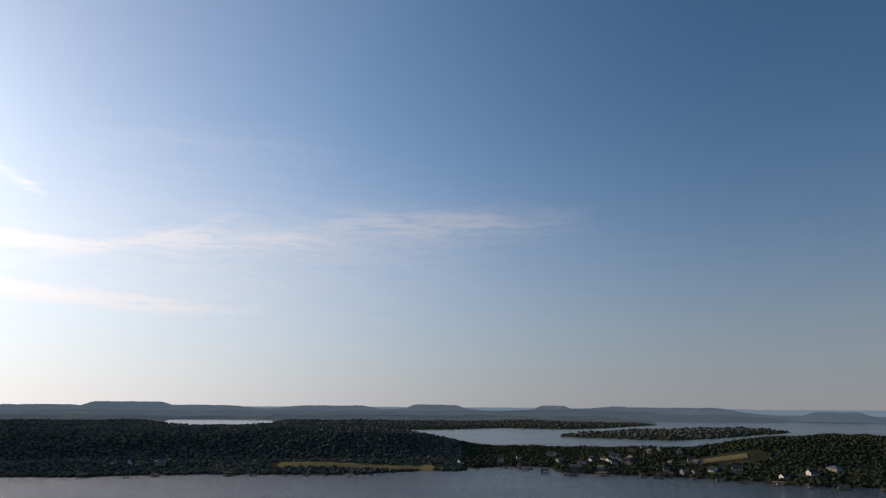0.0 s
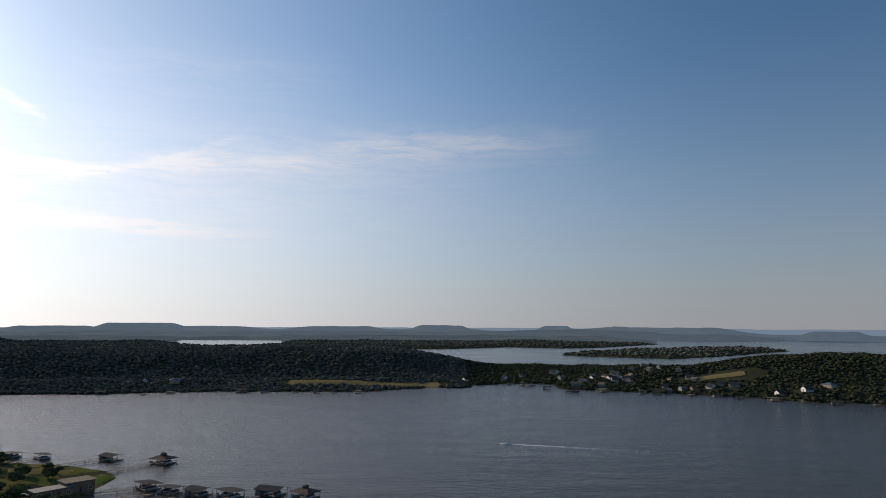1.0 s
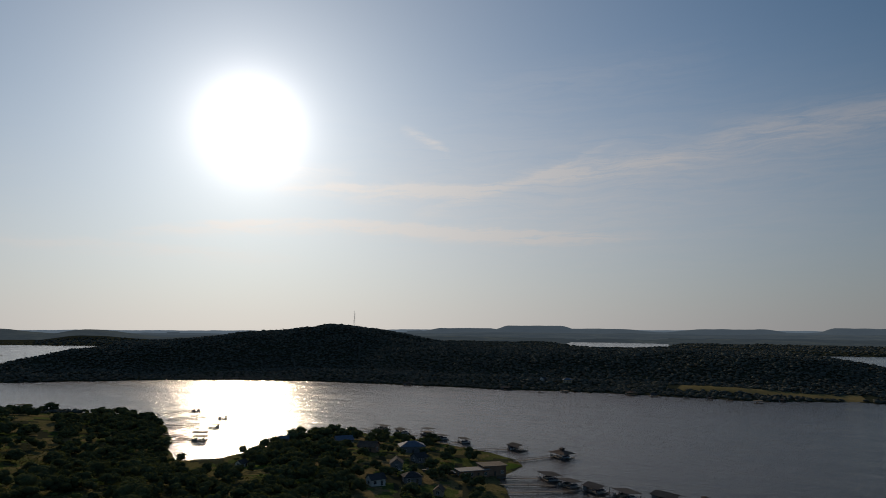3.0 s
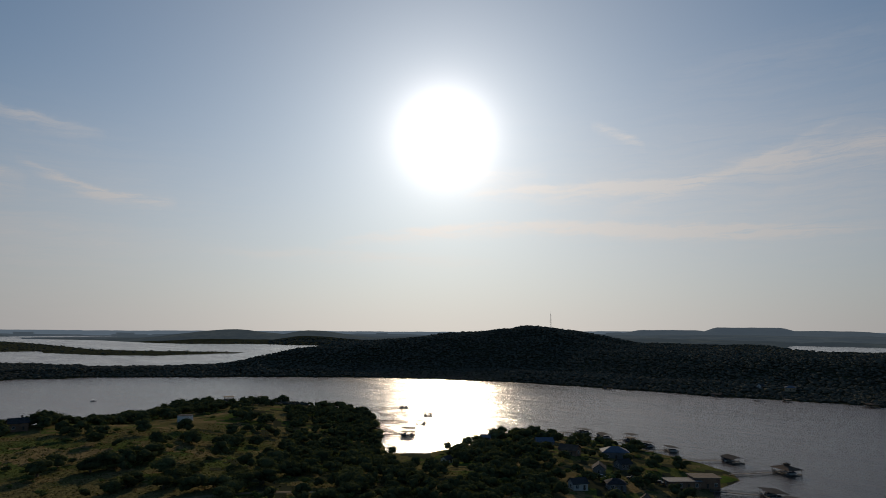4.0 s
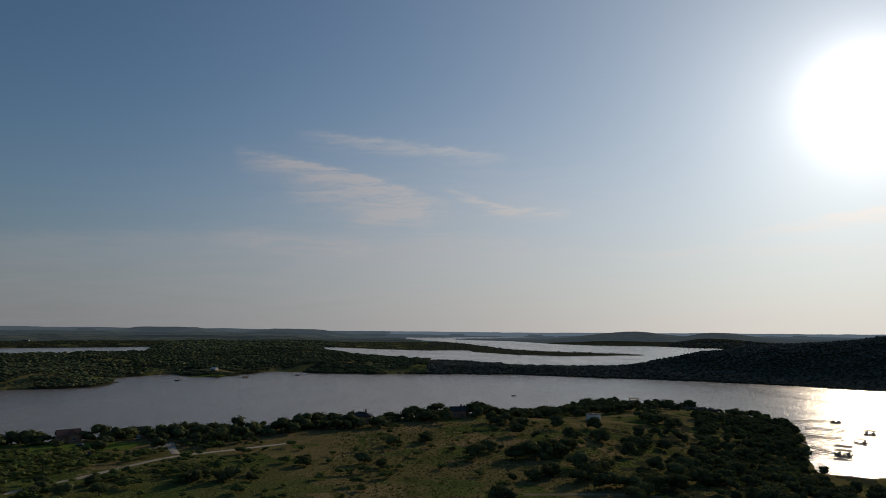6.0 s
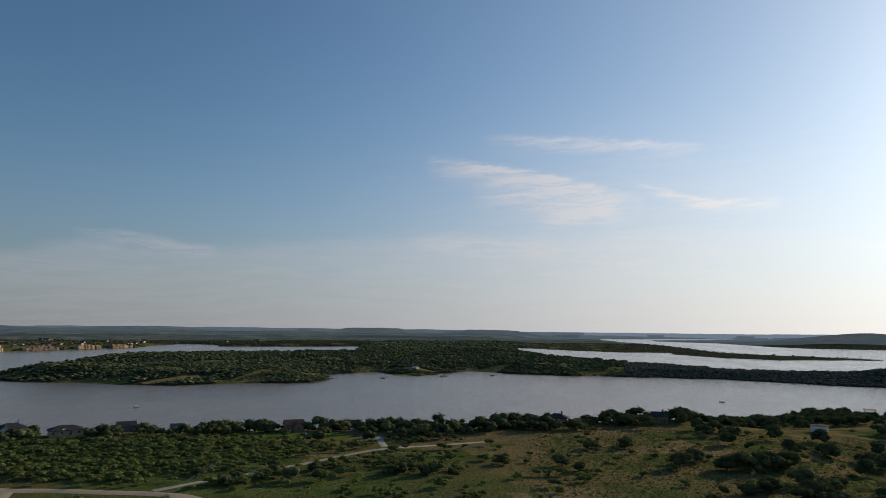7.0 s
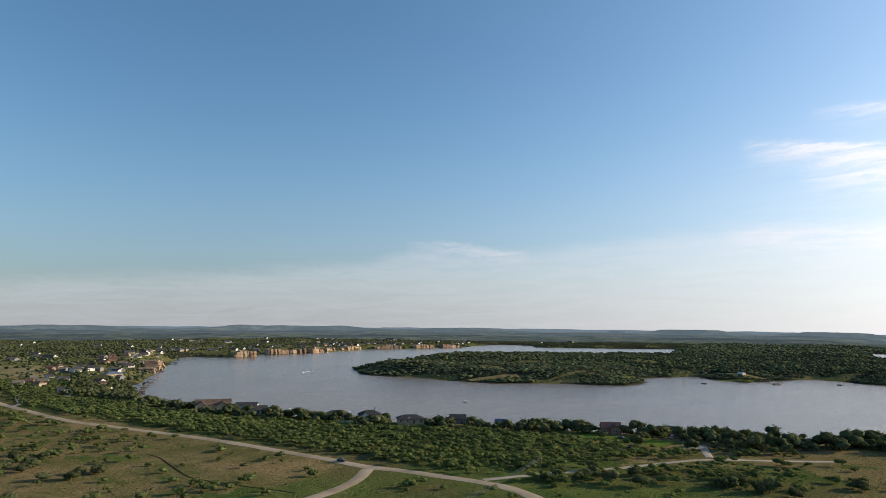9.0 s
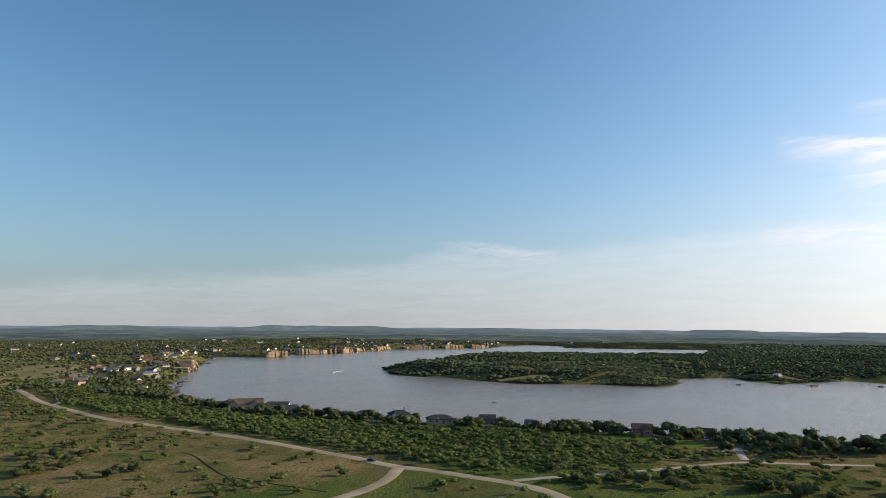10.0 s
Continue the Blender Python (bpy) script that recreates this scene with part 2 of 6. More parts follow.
WOODS = material("woodland_leaves", [(0.07, 0.086, 0.05), (0.105, 0.122, 0.064), (0.12, 0.142, 0.07)], 0.8, scale=0.03, spread=0.5, spec=0.0, bump=1.0, bump_scale=0.6, depth=1.0)
# woodland copy for the ridge, greyed and lightened to stand in for haze
HAZED_WOODS = material("hazed_woodland_leaves", [(0.098, 0.101, 0.084), (0.112, 0.115, 0.094), (0.104, 0.107, 0.088)], 0.8, scale=0.02, spread=0.3, spec=0.0, bump=1.0, bump_scale=0.6, depth=1.0)
# greener woodland copy, its colour darkened for the bank that faces away from sun
SHADED_WOODS = material("shaded_woodland_leaves", [(0.046, 0.052, 0.031), (0.058, 0.064, 0.036), (0.05, 0.057, 0.034)], 0.85, scale=0.05, spread=0.35, spec=0.0, bump=1.0, bump_scale=0.7, depth=1.0)
FIELD = material("open_fields", [(0.085, 0.1, 0.036), (0.15, 0.135, 0.06), (0.11, 0.12, 0.045)], 0.95, scale=0.012, fine=0.15, spec=0.0, grit=1.0)
DRYGRASS = material("dry_grass", [(0.2, 0.152, 0.08), (0.15, 0.122, 0.058)], 0.95, scale=0.1, spread=0.5, translucent=0.08, spec=0.0)
GREENGRASS = material("green_grass", [(0.1, 0.115, 0.034), (0.135, 0.135, 0.045)], 0.95, scale=0.1, spread=0.5, translucent=0.1, spec=0.0)
# brown earth of the path, darkened to paint the shade in its groove
SHADED_EARTH = material("shaded_earth", [(0.075, 0.055, 0.03), (0.05, 0.042, 0.022)], 0.95, scale=0.4, spec=0.0)
BARK = material("bark", [(0.09, 0.07, 0.05), (0.14, 0.11, 0.085)], 0.95, scale=3.0)
DECK = material("weathered_planks", [(0.13, 0.115, 0.1), (0.09, 0.08, 0.07), (0.17, 0.15, 0.13)], 0.9, scale=1.2)
POST = material("dark_timber", [(0.07, 0.055, 0.045), (0.12, 0.1, 0.08)], 0.9, scale=1.5)
TIN = material("grey_metal_roof", [(0.055, 0.057, 0.061), (0.04, 0.042, 0.045), (0.075, 0.075, 0.077)], 0.85, 0.0, scale=0.5, spec=0.02)
TIN_TAN = material("tan_metal_roof", [(0.22, 0.185, 0.145), (0.165, 0.137, 0.105)], 0.85, 0.0, scale=0.5, spec=0.05)
SHINGLE = material("brown_shingles", [(0.12, 0.085, 0.065), (0.17, 0.125, 0.095), (0.09, 0.07, 0.06)], 0.9, scale=0.9, bump=0.4, spec=0.05)
SHINGLE_GREY = material("grey_shingles", [(0.04, 0.042, 0.047), (0.065, 0.067, 0.072)], 0.9, scale=0.9, bump=0.4, spec=0.05)
BLUE_ROOF = material("blue_metal_roof", [(0.075, 0.115, 0.17), (0.1, 0.14, 0.19)], 0.8, 0.0, scale=0.4)
RED_ROOF = material("rust_red_roof", [(0.15, 0.075, 0.058), (0.11, 0.062, 0.05)], 0.8, scale=0.8)
WHITE = material("white_siding", [(0.62, 0.61, 0.58), (0.54, 0.53, 0.5)], 0.7, scale=0.6)
TAN_WALL = material("tan_stone_wall", [(0.42, 0.32, 0.22), (0.34, 0.25, 0.17), (0.48, 0.38, 0.27)], 0.9, scale=1.4, bump=0.4)
BRICK = material("brown_brick_wall", [(0.26, 0.15, 0.1), (0.2, 0.12, 0.085), (0.3, 0.19, 0.13)], 0.9, scale=1.6, bump=0.4)
GREY_WALL = material("grey_painted_wall", [(0.19, 0.195, 0.2), (0.145, 0.15, 0.155)], 0.8, scale=0.8)
GLASS = material("dark_window_glass", [(0.03, 0.035, 0.04), (0.05, 0.055, 0.06)], 0.08, scale=0.5, spec=0.6)
HULL = material("white_gelcoat", [(0.78, 0.78, 0.77), (0.7, 0.7, 0.69)], 0.25, scale=0.8, spec=0.5)
NAVY = material("dark_canvas", [(0.05, 0.06, 0.09), (0.08, 0.085, 0.1)], 0.8, scale=1.0)
STEEL = material("galvanised_steel", [(0.4, 0.41, 0.42), (0.3, 0.31, 0.32)], 0.5, 0.6, scale=1.0)
FOAM = material("churned_foam", [(0.85, 0.85, 0.83), (0.65, 0.65, 0.63), (0.88, 0.88, 0.86)], 0.6, scale=0.6)
TYRE = material("black_rubber", [(0.03, 0.03, 0.03), (0.05, 0.05, 0.05)], 0.9, scale=2.0)
PAINT = material("dark_car_paint", [(0.03, 0.032, 0.034), (0.045, 0.047, 0.05)], 0.45, scale=0.6, spec=0.25)


def make_water():
    m = bpy.data.materials.new("lake_water")
    m.use_nodes = True
    n = Nodes(m.node_tree)
    p = n.node("ShaderNodeNewGeometry").outputs["Position"]
    mp = n.node("ShaderNodeMapping")
    n.put(mp.inputs[0], p)
    mp.inputs["Scale"].default_value = (0.4, 1.0, 1.0)
    chop = n.noise(mp.outputs[0], 0.36, 5.0, 0.62, 0.3)
    swell = n.noise(mp.outputs[0], 0.06, 3.0, 0.5)
    gust = n.ramp(n.noise(mp.outputs[0], 0.006, 4.0, 0.6, 0.6), 0.3, 0.7)
    streak = n.ramp(n.noise(mp.outputs[0], 0.022, 6.0, 0.7, 0.8), 0.35, 0.7)
    # murky brown, paler westwards, dark north-east: the ramp also paints in reflected sun glow
    sep_ = n.node("ShaderNodeSeparateXYZ")
    n.put(sep_.inputs[0], p)
    west_pale = n.ramp(n.math("ADD", sep_.outputs[0], n.math("MULTIPLY", gust, 80.0)), 110.0, -420.0)
    b = n.node("ShaderNodeBsdfPrincipled")
    n.put(b.inputs["Base Color"], n.mix(west_pale, n.mix(gust, (0.04, 0.034, 0.028), (0.05, 0.042, 0.034)), n.mix(gust, (0.185, 0.145, 0.12), (0.235, 0.186, 0.155))))
    n.put(b.inputs["Roughness"], n.math("MULTIPLY_ADD", streak, 0.07, n.math("MULTIPLY_ADD", gust, 0.05, 0.125)))
    b.inputs["IOR"].default_value, b.inputs["Specular IOR Level"].default_value = 1.333, 0.36
    bn = n.node("ShaderNodeBump")
    bn.inputs["Strength"].default_value, bn.inputs["Distance"].default_value = 1.0, 0.5
    n.put(bn.inputs["Height"], n.math("ADD", chop, n.math("MULTIPLY", swell, 2.0)))
    n.put(b.inputs["Normal"], bn.outputs[0])
    o = n.node("ShaderNodeOutputMaterial")
    n.put(o.inputs[0], b.outputs[0])
    return m


WATER = make_water()
# ---- the lie of the land ----
MAIN = [(440, 670), (375, 685), (340, 715), (270, 765), (180, 795), (140, 815), (145, 865), (115, 885), (85, 885), (40, 860),
        (30, 820), (-15, 820), (-55, 795), (-105, 765), (-185, 765), (-280, 755), (-355, 725), (-455, 715), (-610, 680), (-710, 635),
        (-800, 575), (-910, 440), (-1030, 240), (-1045, 120), (-1050, 30), (-1070, -50), (-1120, -135), (-1030, -185), (-990, -195),
        (-1020, -245), (-1065, -275), (-1045, -310), (-985, -335), (-900, -310), (-850, -310), (-815, -405), (-770, -470), (-770, -550),
        (-785, -615), (-775, -700), (-835, -785), (-875, -830), (-930, -830)]
BACK = [(-1030, -865), (-1205, -935), (-1400, -945), (-1570, -845), (-1800, -550), (-2380, -700), (-2285, -915), (-2210, -1165),
        (-2400, -1280), (-2455, -1455), (-2225, -1445), (-2020, -1350), (-1900, -1380), (-1780, -1410), (-1630, -1480), (-1460, -1440),
        (-1280, -1375), (-1160, -1395), (-1175, -1440), (-1120, -1400), (-1055, -1315), (-1000, -1330), (-950, -1420), (-925, -1435), (-685, -1110),
        (-555, -935), (-445, -785), (-395, -690)]
NEAR = [(-345, -590), (-320, -480), (-330, -430), (-348, -360), (-365, -300), (-385, -250), (-402, -190), (-415, -140), (-432, -80), (-462, -15),
        (-490, 40), (-520, 95), (-560, 150), (-615, 215), (-635, 262), (-600, 312), (-530, 335), (-468, 330), (-455, 320), (-385, 275),
        (-330, 240), (-310, 255), (-318, 300), (-340, 345), (-318, 370), (-270, 378), (-230, 368), (-195, 358), (-172, 350), (-160, 335),
        (-155, 298), (-135, 270), (-60, 225), (60, 190), (300, 150), (1500, 60), (1700, 500), (1000, 560), (600, 620)]
ARM = [(-1560, 980), (-1400, 800), (-1200, 575), (-1150, 420), (-1200, 320), (-1310, 220), (-1455, 110), (-1540, 40), (-1790, -15), (-2080, -100), (-2380, -118),
       (-2330, -66), (-2170, 59), (-2045, 209), (-2066, 343), (-1931, 337), (-1756, 410), (-1659, 521), (-1675, 604), (-1700, 745), (-1735, 780), (-1790, 750),
       (-1870, 665), (-1990, 570), (-2143, 499), (-2818, 467), (-3172, 424), (-3460, 351), (-4000, 290), (-4380, 310), (-4320, 600), (-3690, 550), (-3355, 781),
       (-2798, 851), (-2608, 940), (-2497, 1147), (-2250, 1290), (-1900, 1250)]
REACH = [(-4000, 620), (-4180, 930), (-4400, 1240), (-4500, 1235), (-4560, 760), (-4300, 520)]
EAST = [(-150, 1900), (-25, 1690), (50, 1345), (115, 1190), (215, 1255), (310, 1190), (380, 1125), (480, 1235), (760, 1670), (1100, 1690), (1500, 1900),
        (2520, 3760), (2110, 4010), (1865, 3685), (1180, 3800), (950, 2935), (565, 2410), (425, 2330), (240, 2420), (30, 2205), (-120, 2150)]
ISLE = [(300, 1770), (395, 1685), (560, 1590), (785, 1800), (1135, 2170), (1065, 2435), (575, 2135)]
POND = [(-1055, 2565), (-760, 2220), (-600, 2490), (-795, 3290), (-1090, 3345), (-1300, 3290)]
LAKES, ISLES = [MAIN + BACK + NEAR, ARM, REACH, EAST, POND], [ISLE]


def wave(x, y, size, seed=0.0):
    """Smooth uneven values, about -1 to 1, with lumps of that size."""
    v = 0
    for i in range(5):
        a = seed * 1.7 + i * 2.399
        k = 6.283 / size * (0.7 + 0.28 * i)
        v = v + np.sin((x * math.cos(a) + y * math.sin(a)) * k + 3.1 * i + seed + 1.6 * np.sin((y * math.cos(a) - x * math.sin(a)) * k * 0.53 + i)) / (1 + 0.35 * i)
    return v / 2.6


def inside(poly, x, y):
    hit = np.zeros(x.shape, bool)
    for (ax, ay), (bx, by) in zip(poly, poly[1:] + poly[:1]):
        if ay == by:
            continue
        hit ^= ((ay > y) != (by > y)) & (x < (bx - ax) * (y - ay) / (by - ay) + ax)
    return hit


def off_line(pts, x, y, closed=False):
    """Distance to a line of points, and the share along it of the nearest place."""
    best, where = np.full(x.shape, 1e9), np.zeros(x.shape)
    ends = pts[1:] + pts[:1] if closed else pts[1:]
    for i, (p, q) in enumerate(zip(pts, ends)):
        ax, ay, bx, by = p[0], p[1], q[0], q[1]
        ll = (bx - ax) ** 2 + (by - ay) ** 2
        s = np.clip(((x - ax) * (bx - ax) + (y - ay) * (by - ay)) / ll, 0, 1)
        d = np.hypot(x - ax - s * (bx - ax), y - ay - s * (by - ay))
        where = np.where(d < best, i + s, where)
        best = np.minimum(best, d)
    return best, where


def shore(x, y):
    """Distance from the water's edge: above zero on land."""
    r = np.hypot(x, y)
    k = np.clip(r / 1000, 0.25, 1.6)
    x = x + k * (6 * wave(x, y, 70, 1) + 2.2 * wave(x, y, 23, 2))
    y = y + k * (6 * wave(x, y, 70, 5) + 2.2 * wave(x, y, 23, 6))
    wet, d = np.zeros(x.shape, bool), np.full(x.shape, 1e9)
    for poly in LAKES:
        wet |= inside(poly, x, y)
        d = np.minimum(d, off_line(poly, x, y, True)[0])
    for poly in ISLES:
        wet &= ~inside(poly, x, y)
        d = np.minimum(d, off_line(poly, x, y, True)[0])
    return np.where(wet, -d, d)


def step(v, lo, hi):
    s = np.clip((v - lo) / (hi - lo), 0, 1)
    return s * s * (3 - 2 * s)


# wooded ridges: azimuth, distance, height of the crest
RIDGE = [(67.5, 1080, 10), (66, 1085, 20), (64.2, 1110, 32), (57.9, 1190, 42), (52.1, 1250, 48), (50.8, 1255, 58), (45.1, 1265, 65), (41.7, 1275, 77), (38, 1270, 69), (36.2, 1265, 59),
         (34.4, 1235, 46), (32.8, 1210, 41), (28, 1130, 38), (20, 1090, 39), (13.5, 1070, 42), (6.7, 1050, 40), (2.5, 1020, 36), (-0.5, 1000, 26), (-3.5, 990, 10)]
RIDGE_E = [(-20.5, 1060, 14), (-23, 1060, 27), (-25.7, 1040, 36), (-30.6, 1040, 40), (-38, 1050, 40), (-48, 1050, 30)]
# flat-topped hills on the skyline: azimuth, half width, rise in degrees
MESAS = [(24.5, 3.6, 0.34), (24.0, 1.5, 0.13), (19.0, 3.6, 0.1), (0.2, 2.6, 0.22), (-9.6, 1.5, 0.2), (-14.9, 0.8, 0.18), (-30.5, 2.2, 0.2), (-18, 6.5, 0.1),
         (138.5, 6.4, 0.12), (124, 4.0, 0.03), (105.2, 3.2, 0.1), (95.0, 3.0, 0.08), (30.5, 3.5, 0.1), (9.0, 4.0, 0.1), (155, 4.0, 0.05)]


def ridge(line, x, y, width):
    pts = [(*bearing(a, r), h) for a, r, h in line]
    d = off_line(pts, x, y)[0]
    q = np.linspace(0, len(pts) - 1, 60)
    px, py, pz = (np.interp(q, range(len(pts)), [p[c] for p in pts]) for c in range(3))
    top, total = np.zeros(x.shape), np.zeros(x.shape)
    for ax, ay, az_ in zip(px, py, pz):
        k = 1 / ((x - ax) ** 2 + (y - ay) ** 2 + 900) ** 2
        top, total = top + k * az_, total + k
    top = top / total
    return top * (1 - step(d, 20, width))


def height(x, y):
    x, y = np.asarray(x, float), np.asarray(y, float)
    d = shore(x, y)
    r, az = np.hypot(x, y), np.degrees(np.arctan2(-x, y))
    near = (r < 700) & (az < 172) & (az > -30) & ~((az < 15) & (r > 400)) | (r < 260)
    west = step(az, 112, 134) * step(r, 600, 800)
    lift = 7.5 + 2.5 * wave(x, y, 330, 3) + west * (6.5 + 3 * wave(x, y, 500, 8))
    lift = np.where(near, 12.0 + (lift - 12.0) * step(r, 560, 700), lift)
    run = np.where(near, 26.0 + 124.0 * (1 - step(az, 68, 82)), 70.0)
    lift = lift * (1 - 0.75 * step(r, 1600, 1850) * (1 - step(np.abs(az - 78), 13, 17)))
    z = 0.6 * step(d, 0, 7) + 0.05 * np.minimum(d, 3) + lift * step(d, 0, run) + np.where(near, 0.5, 1.5) * wave(x, y, 120, 4) * step(d, 10, 60)
    isle = np.hypot(x + 1130, y + 520)
    z = z + 9 * (1 - step(isle, 60, 420)) * step(d, 0, 130)
    hill = np.maximum(ridge(RIDGE, x, y, 330), ridge(RIDGE_E, x, y, 280))
    z = np.maximum(z, hill * step(d, -10, 190) * (1 + 0.05 * wave(x, y, 90, 9)))
    # rolling country that climbs towards the skyline
    skyline = EYE - 4900 * np.tan(np.radians(np.interp(az, [-40, -20, 0, 30, 48, 56, 92, 100, 118, 165], [0.1, 0.12, 0.14, 0.2, 0.45, 0.45, 0.38, 0.28, 0.16, 0.1])))
    start = 2900 + 1700 * step(az, 66, 71) * (1 - step(az, 90, 96))
    far = step(r, start, 4400 + 0.18 * (start - 2900))
    rise, last = np.maximum(skyline - 28, 4), step(r, 4690, 4880)
    z = z + np.where(d > 0, far * rise * (0.25 + 0.75 * step(d, 0, 450)) + 5 * far * wave(x, y, 700, 7) * (1 - step(r, 4300, 4650)) + 20 * last, 0)
    # mesas stand before the last skyline
    body = np.zeros(x.shape)
    for a, hw, up in MESAS:
        body = np.maximum(body, 14 * (1 - step(np.abs(az - a), hw * 0.7, hw * 2.0)) + (6 + 4550 * math.radians(up)) * (1 - step(np.abs(az - a), hw * 0.6, hw * 1.05)))
    z = z + body * step(r, 4330, 4520) * (1 - step(r, 4640, 4700)) * (d > 0)
    hills = [(67.1, 3500, 8.0, 550, 46), (60.3, 3400, 5.5, 500, 38), (-13, 4250, 12.5, 260, 16), (-8, 2750, 6, 260, 8), (139, 2900, 9, 400, 8)]
    knoll = np.zeros(x.shape)
    for a, rr, wa, wr, top in hills:
        knoll = np.maximum(knoll, top * (1 - step(np.abs(az - a), 0, wa)) * (1 - step(np.abs(r - rr), wr * 0.2, wr)) * step(d, 0, 150))
    z = z + knoll
    return np.where(d > 0, z, np.maximum(-4.0, d * 0.1))


def mesh_from(name, co, faces, mat, smooth=False):
    """A mesh from arrays; faces all of one size."""
    me = bpy.data.meshes.new(name)
    faces = np.asarray(faces, np.int32)
    n = faces.shape[1]
    me.vertices.add(len(co))
    me.vertices.foreach_set("co", np.asarray(co, np.float32).ravel())
    me.loops.add(faces.size)
    me.loops.foreach_set("vertex_index", faces.ravel())
    me.polygons.add(len(faces))
    me.polygons.foreach_set("loop_start", np.arange(0, faces.size, n, dtype=np.int32))
    me.polygons.foreach_set("loop_total", np.full(len(faces), n, np.int32))
    me.polygons.foreach_set("use_smooth", np.full(len(faces), smooth))
    me.update(calc_edges=True)
    me.materials.append(mat)
    return me


def fields(x, y):
    """Open ground between the woods of the western country and the peninsula."""
    r, az = np.hypot(x, y), np.degrees(np.arctan2(-x, y))
    open_ = wave(x, y, 230, 15) + 0.5 * wave(x, y, 80, 16) < 0.05
    return np.where((az > 122) & (y < -860), open_, (az > 84) & (wave(x, y, 150, 14) + 0.3 * wave(x, y, 45, 17) < -0.48))


angles = np.radians(np.concatenate([np.arange(-42, 168, 0.32), np.arange(168, 318, 3.0)]))
radii = np.concatenate([[0.01, 60, 120], np.geomspace(160, 4930, 250)])
A, R = np.meshgrid(angles, radii)
GX, GY = -np.sin(A) * R, np.cos(A) * R
GZ = height(GX, GY)
na, nr = len(angles), len(radii)
i, j = np.meshgrid(np.arange(nr - 1), np.arange(na), indexing="ij")
quads = np.stack([i * na + j, i * na + (j + 1) % na, (i + 1) * na + (j + 1) % na, (i + 1) * na + j], -1)[:, :, ::-1]
cut1, cut2 = int(np.searchsorted(radii, 760)), int(np.searchsorted(radii, 3050))
points = np.stack([GX, GY, GZ], -1).reshape(-1, 3)
ground_me = mesh_from("ground", points[:(cut2 + 1) * na], quads[:cut2].reshape(-1, 4), GROUND, True)
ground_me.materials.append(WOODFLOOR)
ground_me.materials.append(GREENLAND)
ground_me.materials.append(FIELD)
# greener swards: the dock peninsula, the verges, below the fork and under the thickets
MX, MY = GX[:cut2], GY[:cut2]
maz = np.degrees(np.arctan2(-MX, MY))
# last term: more of the darker green sunward, standing in for backlit grass
sward = 0.55 * wave(MX, MY, 60, 31) + 0.45 * wave(MX, MY, 19, 32) + 0.3 * (1 - step(maz, 76, 98))
sward = sward + 0.75 * step(MX, -262, -225) * step(MY, -232, -200) * step(maz, 90, 100) + 0.3 * step(maz, 150, 160)
sward = sward + 0.95 * step(maz, 90, 97) * (1 - step(maz, 124, 132)) * (1 - step(np.hypot(MX, MY), 315, 350))
sward = sward + 0.9 * ((MX < -232) & (MY < -150))
# wooded-ground patches among the near trees also paint the backlit side darker
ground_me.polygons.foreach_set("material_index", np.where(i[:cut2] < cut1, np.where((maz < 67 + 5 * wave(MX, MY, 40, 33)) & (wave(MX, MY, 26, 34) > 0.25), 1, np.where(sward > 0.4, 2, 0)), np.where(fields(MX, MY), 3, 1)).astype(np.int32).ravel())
ground = tagged(new("ground", ground_me), "rolling pasture and wooded hills around a lake", "ground", kind="structure")
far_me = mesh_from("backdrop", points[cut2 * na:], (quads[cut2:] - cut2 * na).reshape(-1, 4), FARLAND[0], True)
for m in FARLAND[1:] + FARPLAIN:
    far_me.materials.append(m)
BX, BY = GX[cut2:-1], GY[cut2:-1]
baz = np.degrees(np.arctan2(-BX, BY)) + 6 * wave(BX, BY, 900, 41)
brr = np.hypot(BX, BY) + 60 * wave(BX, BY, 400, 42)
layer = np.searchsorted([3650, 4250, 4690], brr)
# sunward land takes the backlit FARLAND set, the rest the greener plains
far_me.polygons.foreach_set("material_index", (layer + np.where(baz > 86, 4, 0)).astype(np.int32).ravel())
tagged(new("backdrop", far_me), "mesas and plains on the skyline with blue-grey haze painted as glow", "hills", kind="structure")
ring = np.linspace(0, 2 * math.pi, 97)[:-1]
wv = np.concatenate([[(0, 0, 0)], np.stack([np.cos(ring) * 4900, np.sin(ring) * 4900, ring * 0], -1)])
wf = [(0, 1 + k, 1 + (k + 1) % 96) for k in range(96)]
water = tagged(new("water", mesh_from("water", wv, wf, WATER)), "murky grey-brown lake water with small wind ripples", "water", kind="structure")


def lie(x, y):
    """Height of the ground at one place."""
    return float(height(np.array([x]), np.array([y]))[0])


